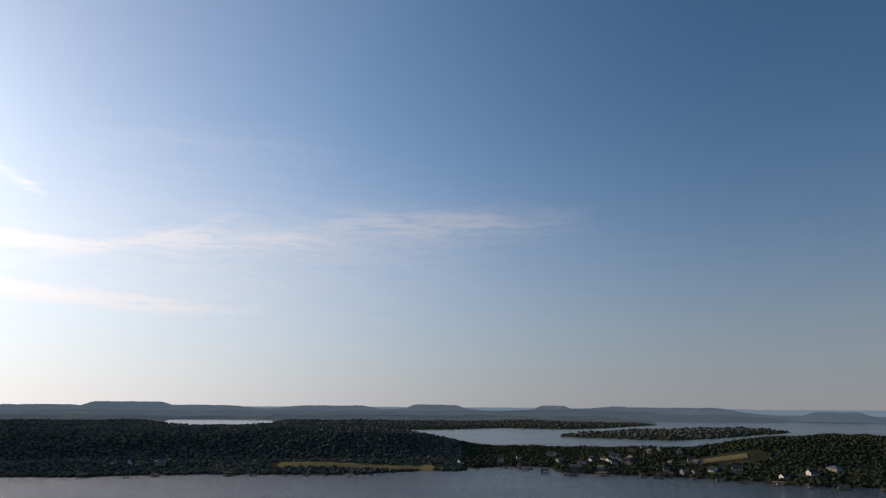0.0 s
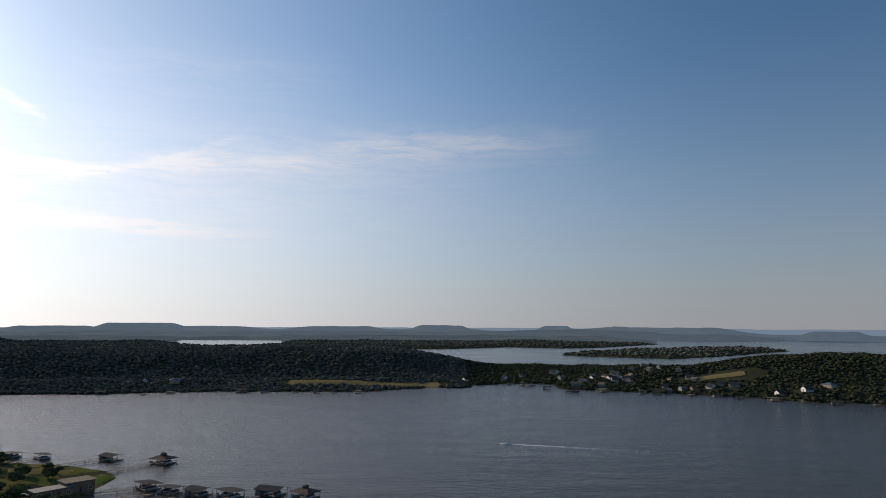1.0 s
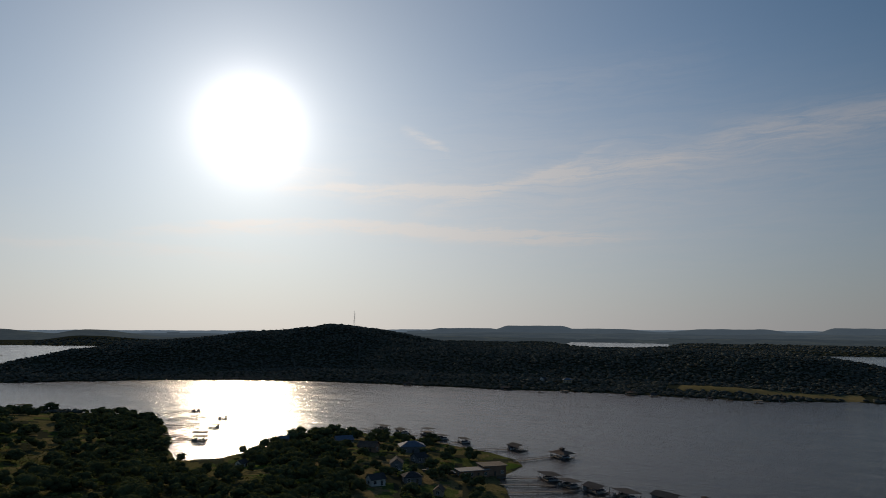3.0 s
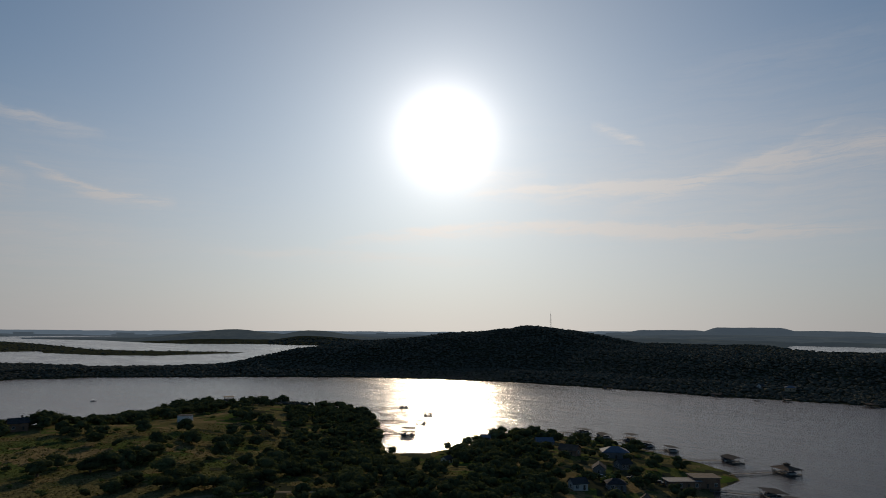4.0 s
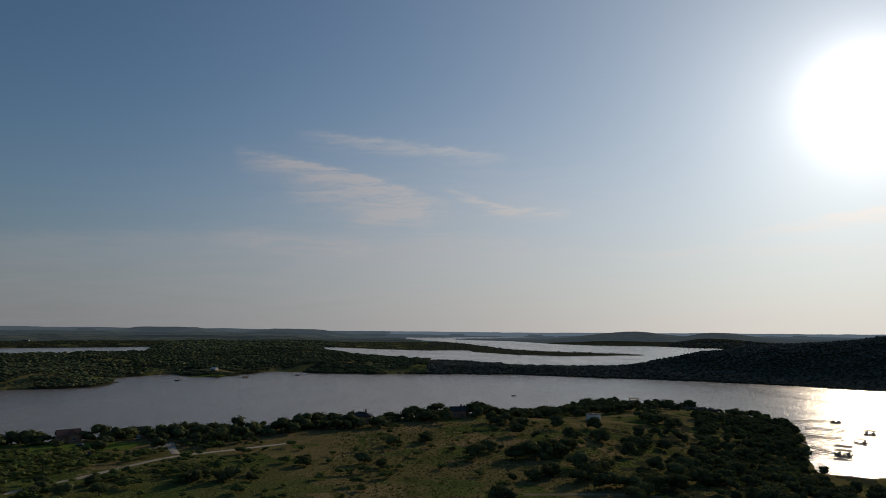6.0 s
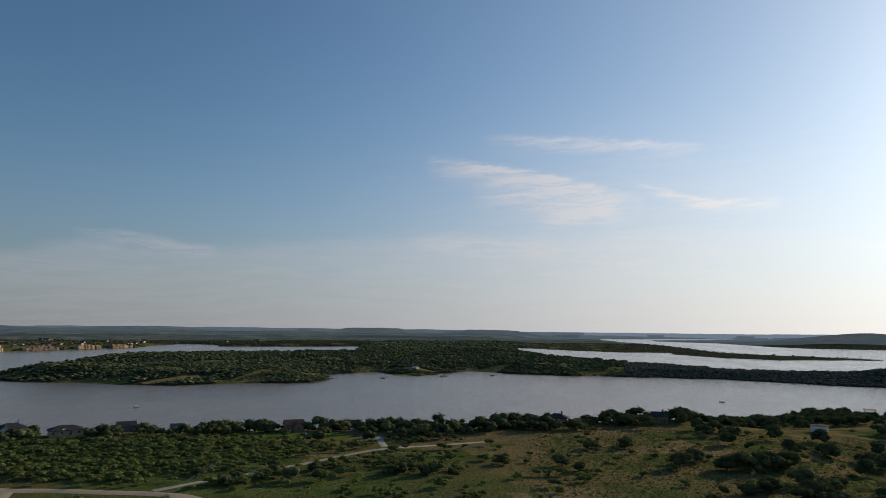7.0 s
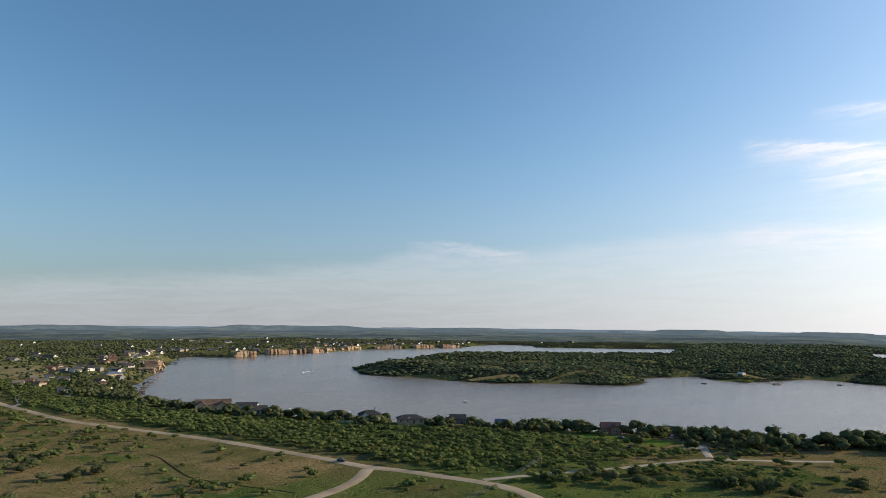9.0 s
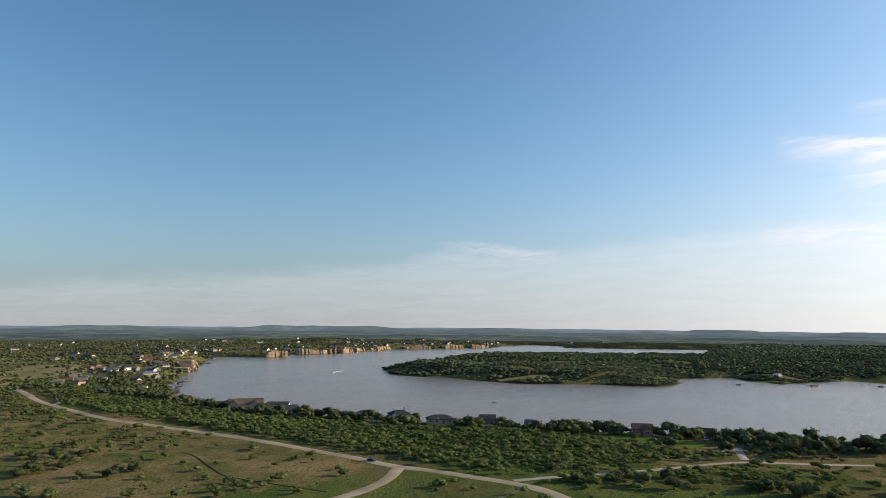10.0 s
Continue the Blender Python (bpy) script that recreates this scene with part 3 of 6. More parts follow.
def strip(name, pts, width, mat, label, category, raise_by=0.15, kind="structure"):
    """A band that lies on the ground along a line of points."""
    p = np.array(pts, float)
    seg = np.concatenate([[0], np.cumsum(np.hypot(*np.diff(p, axis=0).T))])
    s = np.arange(0, seg[-1], 4.0)
    # rounded corners
    fx = lambda q: np.mean([np.interp(np.clip(q + o, 0, seg[-1]), seg, p[:, 0]) for o in (-9, -4, 0, 4, 9)], 0)
    fy = lambda q: np.mean([np.interp(np.clip(q + o, 0, seg[-1]), seg, p[:, 1]) for o in (-9, -4, 0, 4, 9)], 0)
    x, y = fx(s), fy(s)
    tx, ty = np.gradient(x), np.gradient(y)
    ln = np.hypot(tx, ty)
    rag = width / 2 * (1 + 0.1 * wave(x, y, 17, 3))
    nx, ny = -ty / ln * rag, tx / ln * rag
    rows = []
    for k in (-1, -0.5, 0, 0.5, 1):
        px, py = x + nx * k, y + ny * k
        rows.append(np.stack([px, py, height(px, py) + raise_by - (0.25 if abs(k) == 1 else 0)], -1))
    v = np.stack(rows, 1).reshape(-1, 3)
    f = [(a * 5 + b, (a + 1) * 5 + b, (a + 1) * 5 + b + 1, a * 5 + b + 1) for a in range(len(s) - 1) for b in range(4)]
    return tagged(new(name, mesh_from(name, v, f, mat, True)), label, category, kind=kind)


ROAD_LINE = [(-300, -960), (-278, -838), (-243, -664), (-229, -567), (-217, -491), (-215, -445), (-220, -412), (-225, -373), (-227, -335), (-229, -297),
             (-229, -261), (-229, -236), (-228, -206), (-232, -189), (-232, -168), (-234, -150), (-232, -133), (-224, -119), (-205, -95), (-170, -60)]
FORK = [(-228, -204), (-208, -192), (-189, -185), (-172, -183), (-130, -182)]
TRACK_LINE = [(-235, -151), (-247, -144), (-269, -129), (-291, -113), (-319, -97), (-337, -85), (-347, -68), (-363, -47), (-372, -33)]
DRIVE = [(-378, -99), (-354, -91), (-337, -84)]
TRACK_N = [(-250, 60), (-246, 86), (-244, 98), (-238, 114), (-232, 126), (-215, 150)]
FOOTPATH = [(-184.7, -311.9), (-185.0, -300.2), (-177.6, -279.5), (-171.3, -260.8), (-165.7, -243.9), (-169.2, -233.4), (-171.3, -214.3), (-175.3, -202.3), (-175.5, -188.5)]
strip("road", ROAD_LINE, 7.5, ASPHALT, "pale worn two-lane country road through scrub", "road")
strip("road", FORK, 6.5, ASPHALT, "pale side road that forks off across pasture", "road", 0.2)
strip("road", TRACK_LINE, 5.0, ROAD, "pale gravel lane along scrub", "road", 0.13)
strip("road", DRIVE, 4.5, ROAD, "pale gravel driveway between trees", "driveway", 0.18)
strip("road", TRACK_N, 4.0, TRACK, "dirt track across dry pasture", "track")
strip("path", FOOTPATH, 1.5, SHADED_EARTH, "narrow path groove worn across pasture, painted dark as in shade", "path")
strip("road", [(-345, -600), (-322, -560), (-300, -548), (-262, -560)], 5, ROAD, "pale lane between trees and houses", "road")
strip("road", [(-226, -575), (-245, -600), (-262, -650), (-300, -700)], 4.5, ROAD, "pale lane between mobile homes", "road", 0.2)
strip("lawn", [(-362, -165), (-367, -152), (-372, -132), (-369, -109)], 26, LAWN, "bright green mown lawn beside a shore house", "lawn", 0.12)
strip("lawn", [(-250, 262), (-262, 243), (-285, 228)], 16, LAWN, "mown grass slope above the cove", "lawn", 0.12)
strip("lawn", [(-166, 338), (-164, 325), (-168, 312)], 10, LAWN, "bright lawn on the point beside the docks", "lawn", 0.12)
strip("meadow", [(-190, 815), (-130, 812), (-60, 826), (0, 842)], 34, DRY, "dry yellow meadow behind the far shore", "meadow", 0.5)
strip("meadow", [(310, 850), (345, 855), (385, 845)], 16, DRY, "pale clearing on the wooded far bank", "meadow", 0.8)
strip("meadow", [(-775, -515), (-800, -492), (-830, -462)], 20, DRY, "pale clearing in the wooded peninsula", "meadow", 0.8)
strip("meadow", [(-1085, -262), (-1065, -225), (-1055, -180)], 18, DRY, "narrow pale meadow by a barn on the peninsula", "meadow", 0.8)
strip("lawn", [(-1010, -262), (-1016, -225), (-1020, -190)], 14, LAWN, "green waterside lawn on the peninsula", "lawn", 0.5)
strip("meadow", [(-1230, -60), (-1190, 20), (-1170, 70)], 26, DRY, "narrow pale meadow between far woods", "meadow", 0.8)
strip("meadow", [(-300, -780), (-330, -900), (-420, -1020)], 110, PALE, "pale pasture beside the lakeside town", "meadow", 0.6)
strip("meadow", [(-140, -950), (-260, -1050), (-380, -1250)], 130, PALE, "pale pasture with scattered bushes", "meadow", 0.6)
strip("beach", [(-322, 246), (-312, 252), (-306, 262)], 5, ROAD, "pale sandy landing at the head of a cove", "beach", 0.25)
strip("earth", [(-540, -1050), (-575, -1075), (-610, -1090)], 26, EARTH, "bare reddish building ground in the lakeside town", "bare ground", 0.7)
strip("earth", [(-600, -1180), (-640, -1230), (-660, -1290)], 20, EARTH, "bare reddish ground between houses", "bare ground", 0.7)
strip("road", [(-262, -560), (-300, -640), (-350, -740), (-430, -850), (-520, -960), (-620, -1120), (-760, -1330)], 6, ROAD, "pale lane along the lakeside town", "road", 0.35)
# ---- trees ----
rng = np.random.default_rng(7)
BLOB = bmesh.new()
bmesh.ops.create_icosphere(BLOB, subdivisions=1, radius=1.0)
BLOB_V = np.array([v.co[:] for v in BLOB.verts])
BLOB_F = np.array([[v.index for v in f.verts] for f in BLOB.faces])
BLOB.free()


def crown_shape(seed, lobes, cards, card, flat=0.75, low=0.18, mid=(0.42, 0.72), fat=(0.2, 0.31), core=0.86):
    """Triangles of a crown one metre high and about one wide: dark inner lumps under many small leafy tufts."""
    g = np.random.default_rng(seed)
    vs, fs, n = [], [], 0
    centres = []
    for k in range(lobes):
        a = 6.283 * k / lobes + g.uniform(-0.5, 0.5)
        ro = g.uniform(0.1, 0.34) if k else 0.0
        c = np.array([math.cos(a) * ro, math.sin(a) * ro, g.uniform(*mid) if k else mid[1] - 0.08])
        s = np.array([1, 1, flat]) * g.uniform(*fat)
        centres.append((c, s))
        v = BLOB_V * s * core * g.uniform(0.72, 1.2, (len(BLOB_V), 1)) + c
        v[:, 2] = np.maximum(v[:, 2], low)
        vs.append(v)
        fs.append(BLOB_F + n)
        n += len(v)
    for k in range(cards):
        c, s = centres[g.integers(lobes)]
        d = g.normal(size=3)
        d /= np.linalg.norm(d)
        if d[2] < -0.45:
            d[2] *= -0.5
        p = c + d * s * g.uniform(0.82, 1.16)
        p[2] = max(p[2], low * 0.8)
        u = g.normal(size=3)
        u -= d * np.dot(u, d) * 0.7
        u /= np.linalg.norm(u)
        v = np.cross(d + 0.4 * g.normal(size=3), u)
        v /= np.linalg.norm(v) + 1e-6
        h = card * g.uniform(0.6, 1.4)
        q = np.array([p - u * h, p + v * h * 0.9, p + u * h * g.uniform(0.6, 1.3), p - v * h * g.uniform(0.4, 1)])
        vs.append(q)
        fs.append(np.array([[0, 1, 2], [0, 2, 3]]) + n)
        n += 4
    return np.concatenate(vs), np.concatenate(fs)


def trunk_shape(seed):
    """A tapered leaning trunk that parts into limbs, inside a tree one metre high."""
    g = np.random.default_rng(seed)
    vs, fs, n = [], [], 0

    def limb(a, b, ra, rb):
        nonlocal n
        for p, rr in ((a, ra), (b, rb)):
            for k in range(6):
                vs.append((p[0] + rr * math.cos(k * 1.0472), p[1] + rr * math.sin(k * 1.0472), p[2]))
        for k in range(6):
            q = (k + 1) % 6
            fs.append((n + k, n + q, n + 6 + q))
            fs.append((n + k, n + 6 + q, n + 6 + k))
        n += 12
    fork = np.array([g.uniform(-0.04, 0.04), g.uniform(-0.04, 0.04), 0.3])
    limb(np.array([0, 0, -0.06]), fork, 0.045, 0.034)
    for k in range(4):
        a = k * 1.57 + g.uniform(-0.5, 0.5)
        limb(fork, fork + np.array([math.cos(a) * 0.24, math.sin(a) * 0.24, g.uniform(0.22, 0.4)]), 0.026, 0.009)
    return np.array(vs), np.array(fs)


LONE_OAKS = [crown_shape(120 + k, 9, 420, 0.036, 0.95, 0.02, (0.26, 0.62), (0.23, 0.34), 0.8) for k in range(5)]
OAKS = [crown_shape(k, 7, 105, 0.052, 0.95, 0.03, (0.32, 0.7), (0.22, 0.33), 0.8) for k in range(5)]
BUSHES = [crown_shape(20 + k, 6, 220, 0.05, 0.95, 0.02, (0.3, 0.6), (0.27, 0.37), 0.72) for k in range(5)]
SCRUB = [crown_shape(40 + k, 4, 64, 0.066, 0.9, 0.03, (0.34, 0.62), (0.27, 0.37), 0.76) for k in range(6)]
FARTREE = [crown_shape(60 + k, 1, 2, 0.22, 0.95, 0.02, (0.42, 0.55), (0.36, 0.46)) for k in range(6)]
MIDTREE = [crown_shape(100 + k, 1, 5, 0.26, 1.0, 0.02, (0.4, 0.55), (0.4, 0.5)) for k in range(6)]
DOTS = [crown_shape(140 + k, 1, 0, 0.1, 1.0, 0.02, (0.4, 0.5), (0.42, 0.5), 1.0) for k in range(5)]
BIGFAR = [crown_shape(80 + k, 3, 20, 0.1, 0.9, 0.02, (0.36, 0.6), (0.28, 0.38)) for k in range(6)]


def joined(name, shapes, x, y, tall, wide, mat, label, category, sink=0.0):
    """Many plants as one object."""
    z = height(x, y) - sink * tall
    pick, turn = rng.integers(len(shapes), size=len(x)), rng.uniform(0, 6.283, len(x))
    vs, fs, n = [], [], 0
    for k, (sv, sf) in enumerate(shapes):
        m = np.where(pick == k)[0]
        if not len(m):
            continue
        c, s = np.cos(turn[m])[:, None], np.sin(turn[m])[:, None]
        px = (sv[:, 0] * c - sv[:, 1] * s) * wide[m][:, None] + x[m][:, None]
        py = (sv[:, 0] * s + sv[:, 1] * c) * wide[m][:, None] + y[m][:, None]
        pz = sv[:, 2] * tall[m][:, None] + z[m][:, None]
        vs.append(np.stack([px, py, pz], -1).reshape(-1, 3))
        fs.append((sf[None] + (np.arange(len(m)) * len(sv))[:, None, None] + n).reshape(-1, 3))
        n += len(m) * len(sv)
    return tagged(new(name, mesh_from(name, np.concatenate(vs), np.concatenate(fs), mat, True)), label, category, kind="stuff")


def jitter_grid(x0, x1, y0, y1, cell):
    x, y = np.meshgrid(np.arange(x0, x1, cell), np.arange(y0, y1, cell))
    x, y = x.ravel(), y.ravel()
    return x + rng.uniform(-0.48, 0.48, len(x)) * cell, y + rng.uniform(-0.48, 0.48, len(y)) * cell


CLEAR = []      # x, y, radius that stays free of trees


def clear_of(x, y):
    ok = np.ones(x.shape, bool)
    for line, w_ in ((ROAD_LINE, 8), (FORK, 7), (TRACK_LINE, 6), (DRIVE, 5), (TRACK_N, 5), (FOOTPATH, 3)):
        ok &= off_line(line, x, y)[0] > w_
    ok &= off_line([(-362, -165), (-367, -152), (-372, -132), (-369, -109)], x, y)[0] > 12
    for cx, cy, rr in CLEAR:
        ok &= np.hypot(x - cx, y - cy) > rr
    return ok


THICKET = [(-238, -470), (-236, -420), (-238, -330), (-240, -240), (-246, -190), (-250, -165), (-300, -125), (-345, -110), (-352, -160), (-345, -215),
           (-322, -262), (-302, -320), (-290, -380), (-285, -420), (-290, -480), (-300, -540), (-290, -620), (-262, -620)]
THICKET_W = [(-300, -830), (-255, -640), (-240, -545), (-225, -480), (-245, -470), (-265, -560), (-290, -640), (-345, -720), (-360, -800)]


def plant():
    # near land
    x, y = jitter_grid(-680, 60, -900, 420, 4.6)
    r, az = np.hypot(x, y), np.degrees(np.arctan2(-x, y))
    keep = (r > 215) & (r < 900) & (az < 166) & (az > 5)
    x, y = x[keep], y[keep]
    d = shore(x, y)
    r, az = np.hypot(x, y), np.degrees(np.arctan2(-x, y))
    keep = (d > 3) & (d < 500) & ~((az < 126) & (r > 680))
    x, y, d, r, az = x[keep], y[keep], d[keep], r[keep], az[keep]
    thick = inside(THICKET, x, y) | inside(THICKET_W, x, y)
    lump = 0.6 * wave(x, y, 62, 11) + 0.5 * wave(x, y, 27, 12)
    p = 0.014 + 0.4 * step(lump, 0.38, 0.8)
    p = np.where((az > 126) & (y < -330), 0.07 + 0.6 * step(lump, 0.05, 0.55), p)
    p = np.where((az > 96) & (az < 128) & (r < 340), 0.03 + 0.5 * step(lump, 0.2, 0.7), p)
    belt = np.where(az > 126, 42, 50) * (1 + 0.3 * wave(x, y, 40, 13))
    p = np.where(d < belt, np.where(az > 112, 0.46, 0.62), p)
    p = np.where((az < 62) & (az > 5), 0.1 + 0.14 * (az > 40) + (0.4 + 0.2 * (az > 40)) * step(lump, 0.05 - 0.3 * (az > 40), 0.5) * (d > 12), p)
    p = np.where((az < 62) & (d < 14), 0.12 + 0.45 * (az > 41), p)
    p = np.where((az > 62) & (az < 78) & (r > 340), np.maximum(p, 0.05 + 0.4 * step(lump, 0.15, 0.6)), p)
    p = np.where((r > 620) & (az > 126), 0.25 + 0.45 * step(lump, -0.3, 0.5), p)
    p = np.where((az > 60) & (az < 68) & (d < 48), 0.08, p)
    p = np.where((az > 98) & (az < 127) & (x < -238) & (r > 285) & (d > 20), np.maximum(p, 0.5), p)
    p = np.where((az > 60) & (az < 92) & (r < 340), np.maximum(p, 0.02 + 0.5 * step(lump, 0.22, 0.6)), p)
    p = np.where(thick, 0.95, p)
    keep = (rng.random(len(x)) < p) & clear_of(x, y)
    x, y, d, r, az, thick = x[keep], y[keep], d[keep], r[keep], az[keep], thick[keep]
    oak = ((d < 62) | (az < 80)) & ~thick & (rng.random(len(x)) < 0.75)
    big = np.where(oak, rng.uniform(4.5, 9.0, len(x)), np.where(thick, rng.uniform(2.2, 4.3, len(x)), rng.uniform(1.6, 4.6, len(x))))
    big = np.where(oak & (az > 78) & (az < 140) & (d < 48), big * rng.uniform(0.6, 1.25, len(x)), big)
    big = np.where(oak & (az < 62), big * 0.82, big)
    fat = big * rng.uniform(1.0, 1.5, len(x))
    # the oaks of the bluff and the pasture's edge stand as trees of their own
    own = np.where(oak & (az > 78) & (az < 132) & (r < 470) & (d < 60))[0]
    own = own[np.argsort(r[own])][:190]
    made = []
    for n_, q in enumerate(own):
        px, py, tall, wide = float(x[q]), float(y[q]), float(big[q]), float(fat[q])
        if n_ < len(OAKS):
            made.append(single("oak_tree", OAKS[n_], tall, wide, OAK, px, py, "dense dark green live oak on the bluff by the lake", "tree", 300 + n_))
            made[-1]["group"] = "oaks on the bluff"
        else:
            ob = copy_thing(made[n_ % len(OAKS)], Matrix.Translation((px, py, lie(px, py))) @ Matrix.Rotation(n_ * 2.4, 4, "Z"))
            ob.scale = (wide, wide, tall)
    oak_all = oak.copy()
    oak[own] = False
    joined("oak_grove", OAKS, x[oak], y[oak], big[oak], fat[oak], OAK, "dark green live oaks along the lake shore", "trees")
    joined("scrub_thicket", SCRUB, x[~oak_all], y[~oak_all], big[~oak_all], fat[~oak_all] * 1.25, MESQUITE, "green mesquite and juniper scrub on pasture", "bushes")
    # woods on the far banks
    open_lines = (([(-190, 815), (-130, 812), (-60, 826), (0, 842)], 14), ([(310, 850), (345, 855), (385, 845)], 22), ([(-775, -515), (-800, -492), (-830, -462)], 13),
                  ([(-1085, -262), (-1065, -225), (-1055, -180)], 12), ([(-1010, -262), (-1016, -225), (-1020, -190)], 10), ([(-1230, -60), (-1190, 20), (-1170, 70)], 17))
    for ridge_side, cell in ((True, 5.3), (False, 6.0)):
        x, y = jitter_grid(-1600, 1000, 100, 1500, cell) if ridge_side else jitter_grid(-2500, -500, -1000, 700, cell)
        r, az = np.hypot(x, y), np.degrees(np.arctan2(-x, y))
        keep = (r > 640) & (r < 1900) & (az > -38) & (az < 150) & ~((az > 120) & (y < -870)) & ((az <= 84) == ridge_side) & ((r < 1500) | (not ridge_side))
        x, y = x[keep], y[keep]
        d = shore(x, y)
        r, az = np.hypot(x, y), np.degrees(np.arctan2(-x, y))
        p = np.where(az > 84, np.where(fields(x, y), 0.1, 0.92), 0.96)
        p = np.where((az < -2) & (d < 110), 0.6, p)
        p = np.where(r > 1330, 0.5 * p, np.where((r > 1120) & (az > 84), 0.7 * p, p))
        ok = (d > 2) & ~((az < 60) & (r > 1300)) & (rng.random(len(x)) < p)
        for line, w_ in open_lines:
            ok &= off_line(line, x, y)[0] > w_
        for cx, cy, rr in CLEAR:
            ok &= np.hypot(x - cx, y - cy) > rr
        x, y, az, d = x[ok], y[ok], az[ok], d[ok]
        tall = rng.uniform(2.6, 4.8, len(x)) if ridge_side else rng.uniform(2.7, 5.4, len(x))
        tall = tall * np.where(rng.random(len(x)) < 0.08, 1.4, 1.0)
        near = np.hypot(x, y) < 1120
        if ridge_side:
            wide = tall * rng.uniform(1.6, 2.2, len(x))
            # ridge leaves carry painted haze, the eastern bank's carry painted shade
            for sel, name, leaf, label in ((az > -2, "juniper_wood", HAZED_WOODS, "dense woods on the far ridge, greyed and lightened to stand in for haze"), (az <= -2, "oak_wood", SHADED_WOODS, "dark green woods between far lake houses, darkened to stand in for shade")):
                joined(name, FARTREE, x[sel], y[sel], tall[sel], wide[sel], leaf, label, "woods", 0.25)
        else:
            for sel, shapes in ((near, BIGFAR), (~near, MIDTREE)):
                joined("woodland", shapes, x[sel], y[sel], tall[sel], tall[sel] * rng.uniform(1.4, 1.95, sel.sum()), WOODS, "dense dark green oak and juniper woods on a far bank", "woods")
    # scattered trees of the open country to the west and north
    x, y = jitter_grid(-3000, 400, -2700, -600, 12.0)
    r, az = np.hypot(x, y), np.degrees(np.arctan2(-x, y))
    keep = (r > 760) & (r < 2900) & (az > 95) & (az < 168)
    x, y = x[keep], y[keep]
    d = shore(x, y)
    r, az = np.hypot(x, y), np.degrees(np.arctan2(-x, y))
    lump = wave(x, y, 210, 15) + 0.5 * wave(x, y, 70, 16)
    open_ = np.minimum(off_line([(-300, -780), (-330, -900), (-420, -1020)], x, y)[0], off_line([(-140, -950), (-260, -1050), (-380, -1250)], x, y)[0])
    keep = (d > 6) & ((open_ > 32) | (rng.random(len(x)) < 0.3)) & (rng.random(len(x)) < np.where((d < 45) & (r < 1400), 0.85, np.where(fields(x, y), 0.26, 0.8))) & ((r > 1900) | (y < -700))
    for cx, cy, rr in CLEAR:
        keep &= np.hypot(x - cx, y - cy) > rr
    x, y = x[keep], y[keep]
    tall = rng.uniform(2.2, 5.4, len(x))
    joined("woodland", MIDTREE, x, y, tall, tall * rng.uniform(1.4, 2.2, len(x)), WOODS, "scattered green trees over rolling country", "woods")
    x, y = jitter_grid(-3000, 1900, -700, 3000, 21.0)
    d = shore(x, y)
    r, az = np.hypot(x, y), np.degrees(np.arctan2(-x, y))
    keep = (d > 5) & (r > 1340) & (r < 3040) & (az > -38) & (az < 108) & ((az < 84) | (r > 1900))
    keep &= (np.abs(az - 78) > 14) | (r < 1640) | (rng.random(len(x)) < 0.45)
    x, y = x[keep], y[keep]
    az = np.degrees(np.arctan2(-x, y))
    tall = rng.uniform(3.4, 6.4, len(x)) * (1 - 0.4 * (np.abs(az - 78) < 14))
    wide = tall * rng.uniform(1.8, 3.4, len(x))
    # shores up to azimuth 84 take the leaves with haze in their colour
    for sel, leaf in ((az <= 84, HAZED_WOODS), (az > 84, WOODS)):
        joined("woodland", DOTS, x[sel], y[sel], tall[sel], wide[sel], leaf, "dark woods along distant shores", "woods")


def single(name, shape, tall, wide, leaf, x, y, label, category, seed):
    """One tree with its trunk and crown."""
    root = new(name)
    root.matrix_world = Matrix.Translation((x, y, lie(x, y))) @ Matrix.Rotation(seed * 2.4, 4, "Z") @ Matrix.Diagonal((wide, wide, tall, 1))
    for pname, (v, f), mat in (("trunk", trunk_shape(seed), BARK), ("crown", shape, leaf)):
        ob = new(pname, mesh_from(pname, v, f, mat, True))
        ob.parent = root
    return tagged(root, label, category)


LONE = [(-355, 18, 8.7), (-362, 37, 8.7), (-317, 56, 13), (-313, 75, 13), (-312, 4, 9.3), (-302, 11, 7.4), (-279, -41, 6.3), (-338, 73, 4.7), (-338, 48, 4.3),
        (-308, -22, 7.9), (-281, -65, 9), (-280, -53, 7.4), (-266, -128, 6.6), (-251, -128, 6.3), (-371, 39, 8.7), (-359, 20, 7.6), (-332, 66, 9.9)]
LONE_B = [(-329, 86, 8.4), (-337, 99, 10.6), (-292, 99, 13), (-249, 122, 11.6), (-261, 141, 10.4), (-314, 126, 4.6), (-254, 104, 7.1), (-294, 175, 13), (-301, 196, 13),
          (-120, -316, 10), (-139, -341, 9), (-137, -319, 9), (-136, -283, 7.3), (-149, -285, 7.7), (-101, -273, 7.6), (-107, -266, 6.5), (-125, -243, 6.1), (-112, -309, 8), (-128, -325, 8), (-147, -333, 7), (-131, -346, 8), (-143, -290, 6.4), (-129, -290, 6.6), (-130, -312, 7)]
LONE_C = [(-170, -283, 4.3), (-159, -247, 4.4), (-164, -226, 4.7), (-236, -250, 3.0), (-149, -227, 5.4), (-262, -105, 9), (-265, -117, 7.3), (-282, -102, 7.5),
          (-290, -62, 8.3), (-283, -50, 9), (-271, -116, 7.5), (-364, -150, 7), (-372, -163, 7), (-376, -130, 8)]
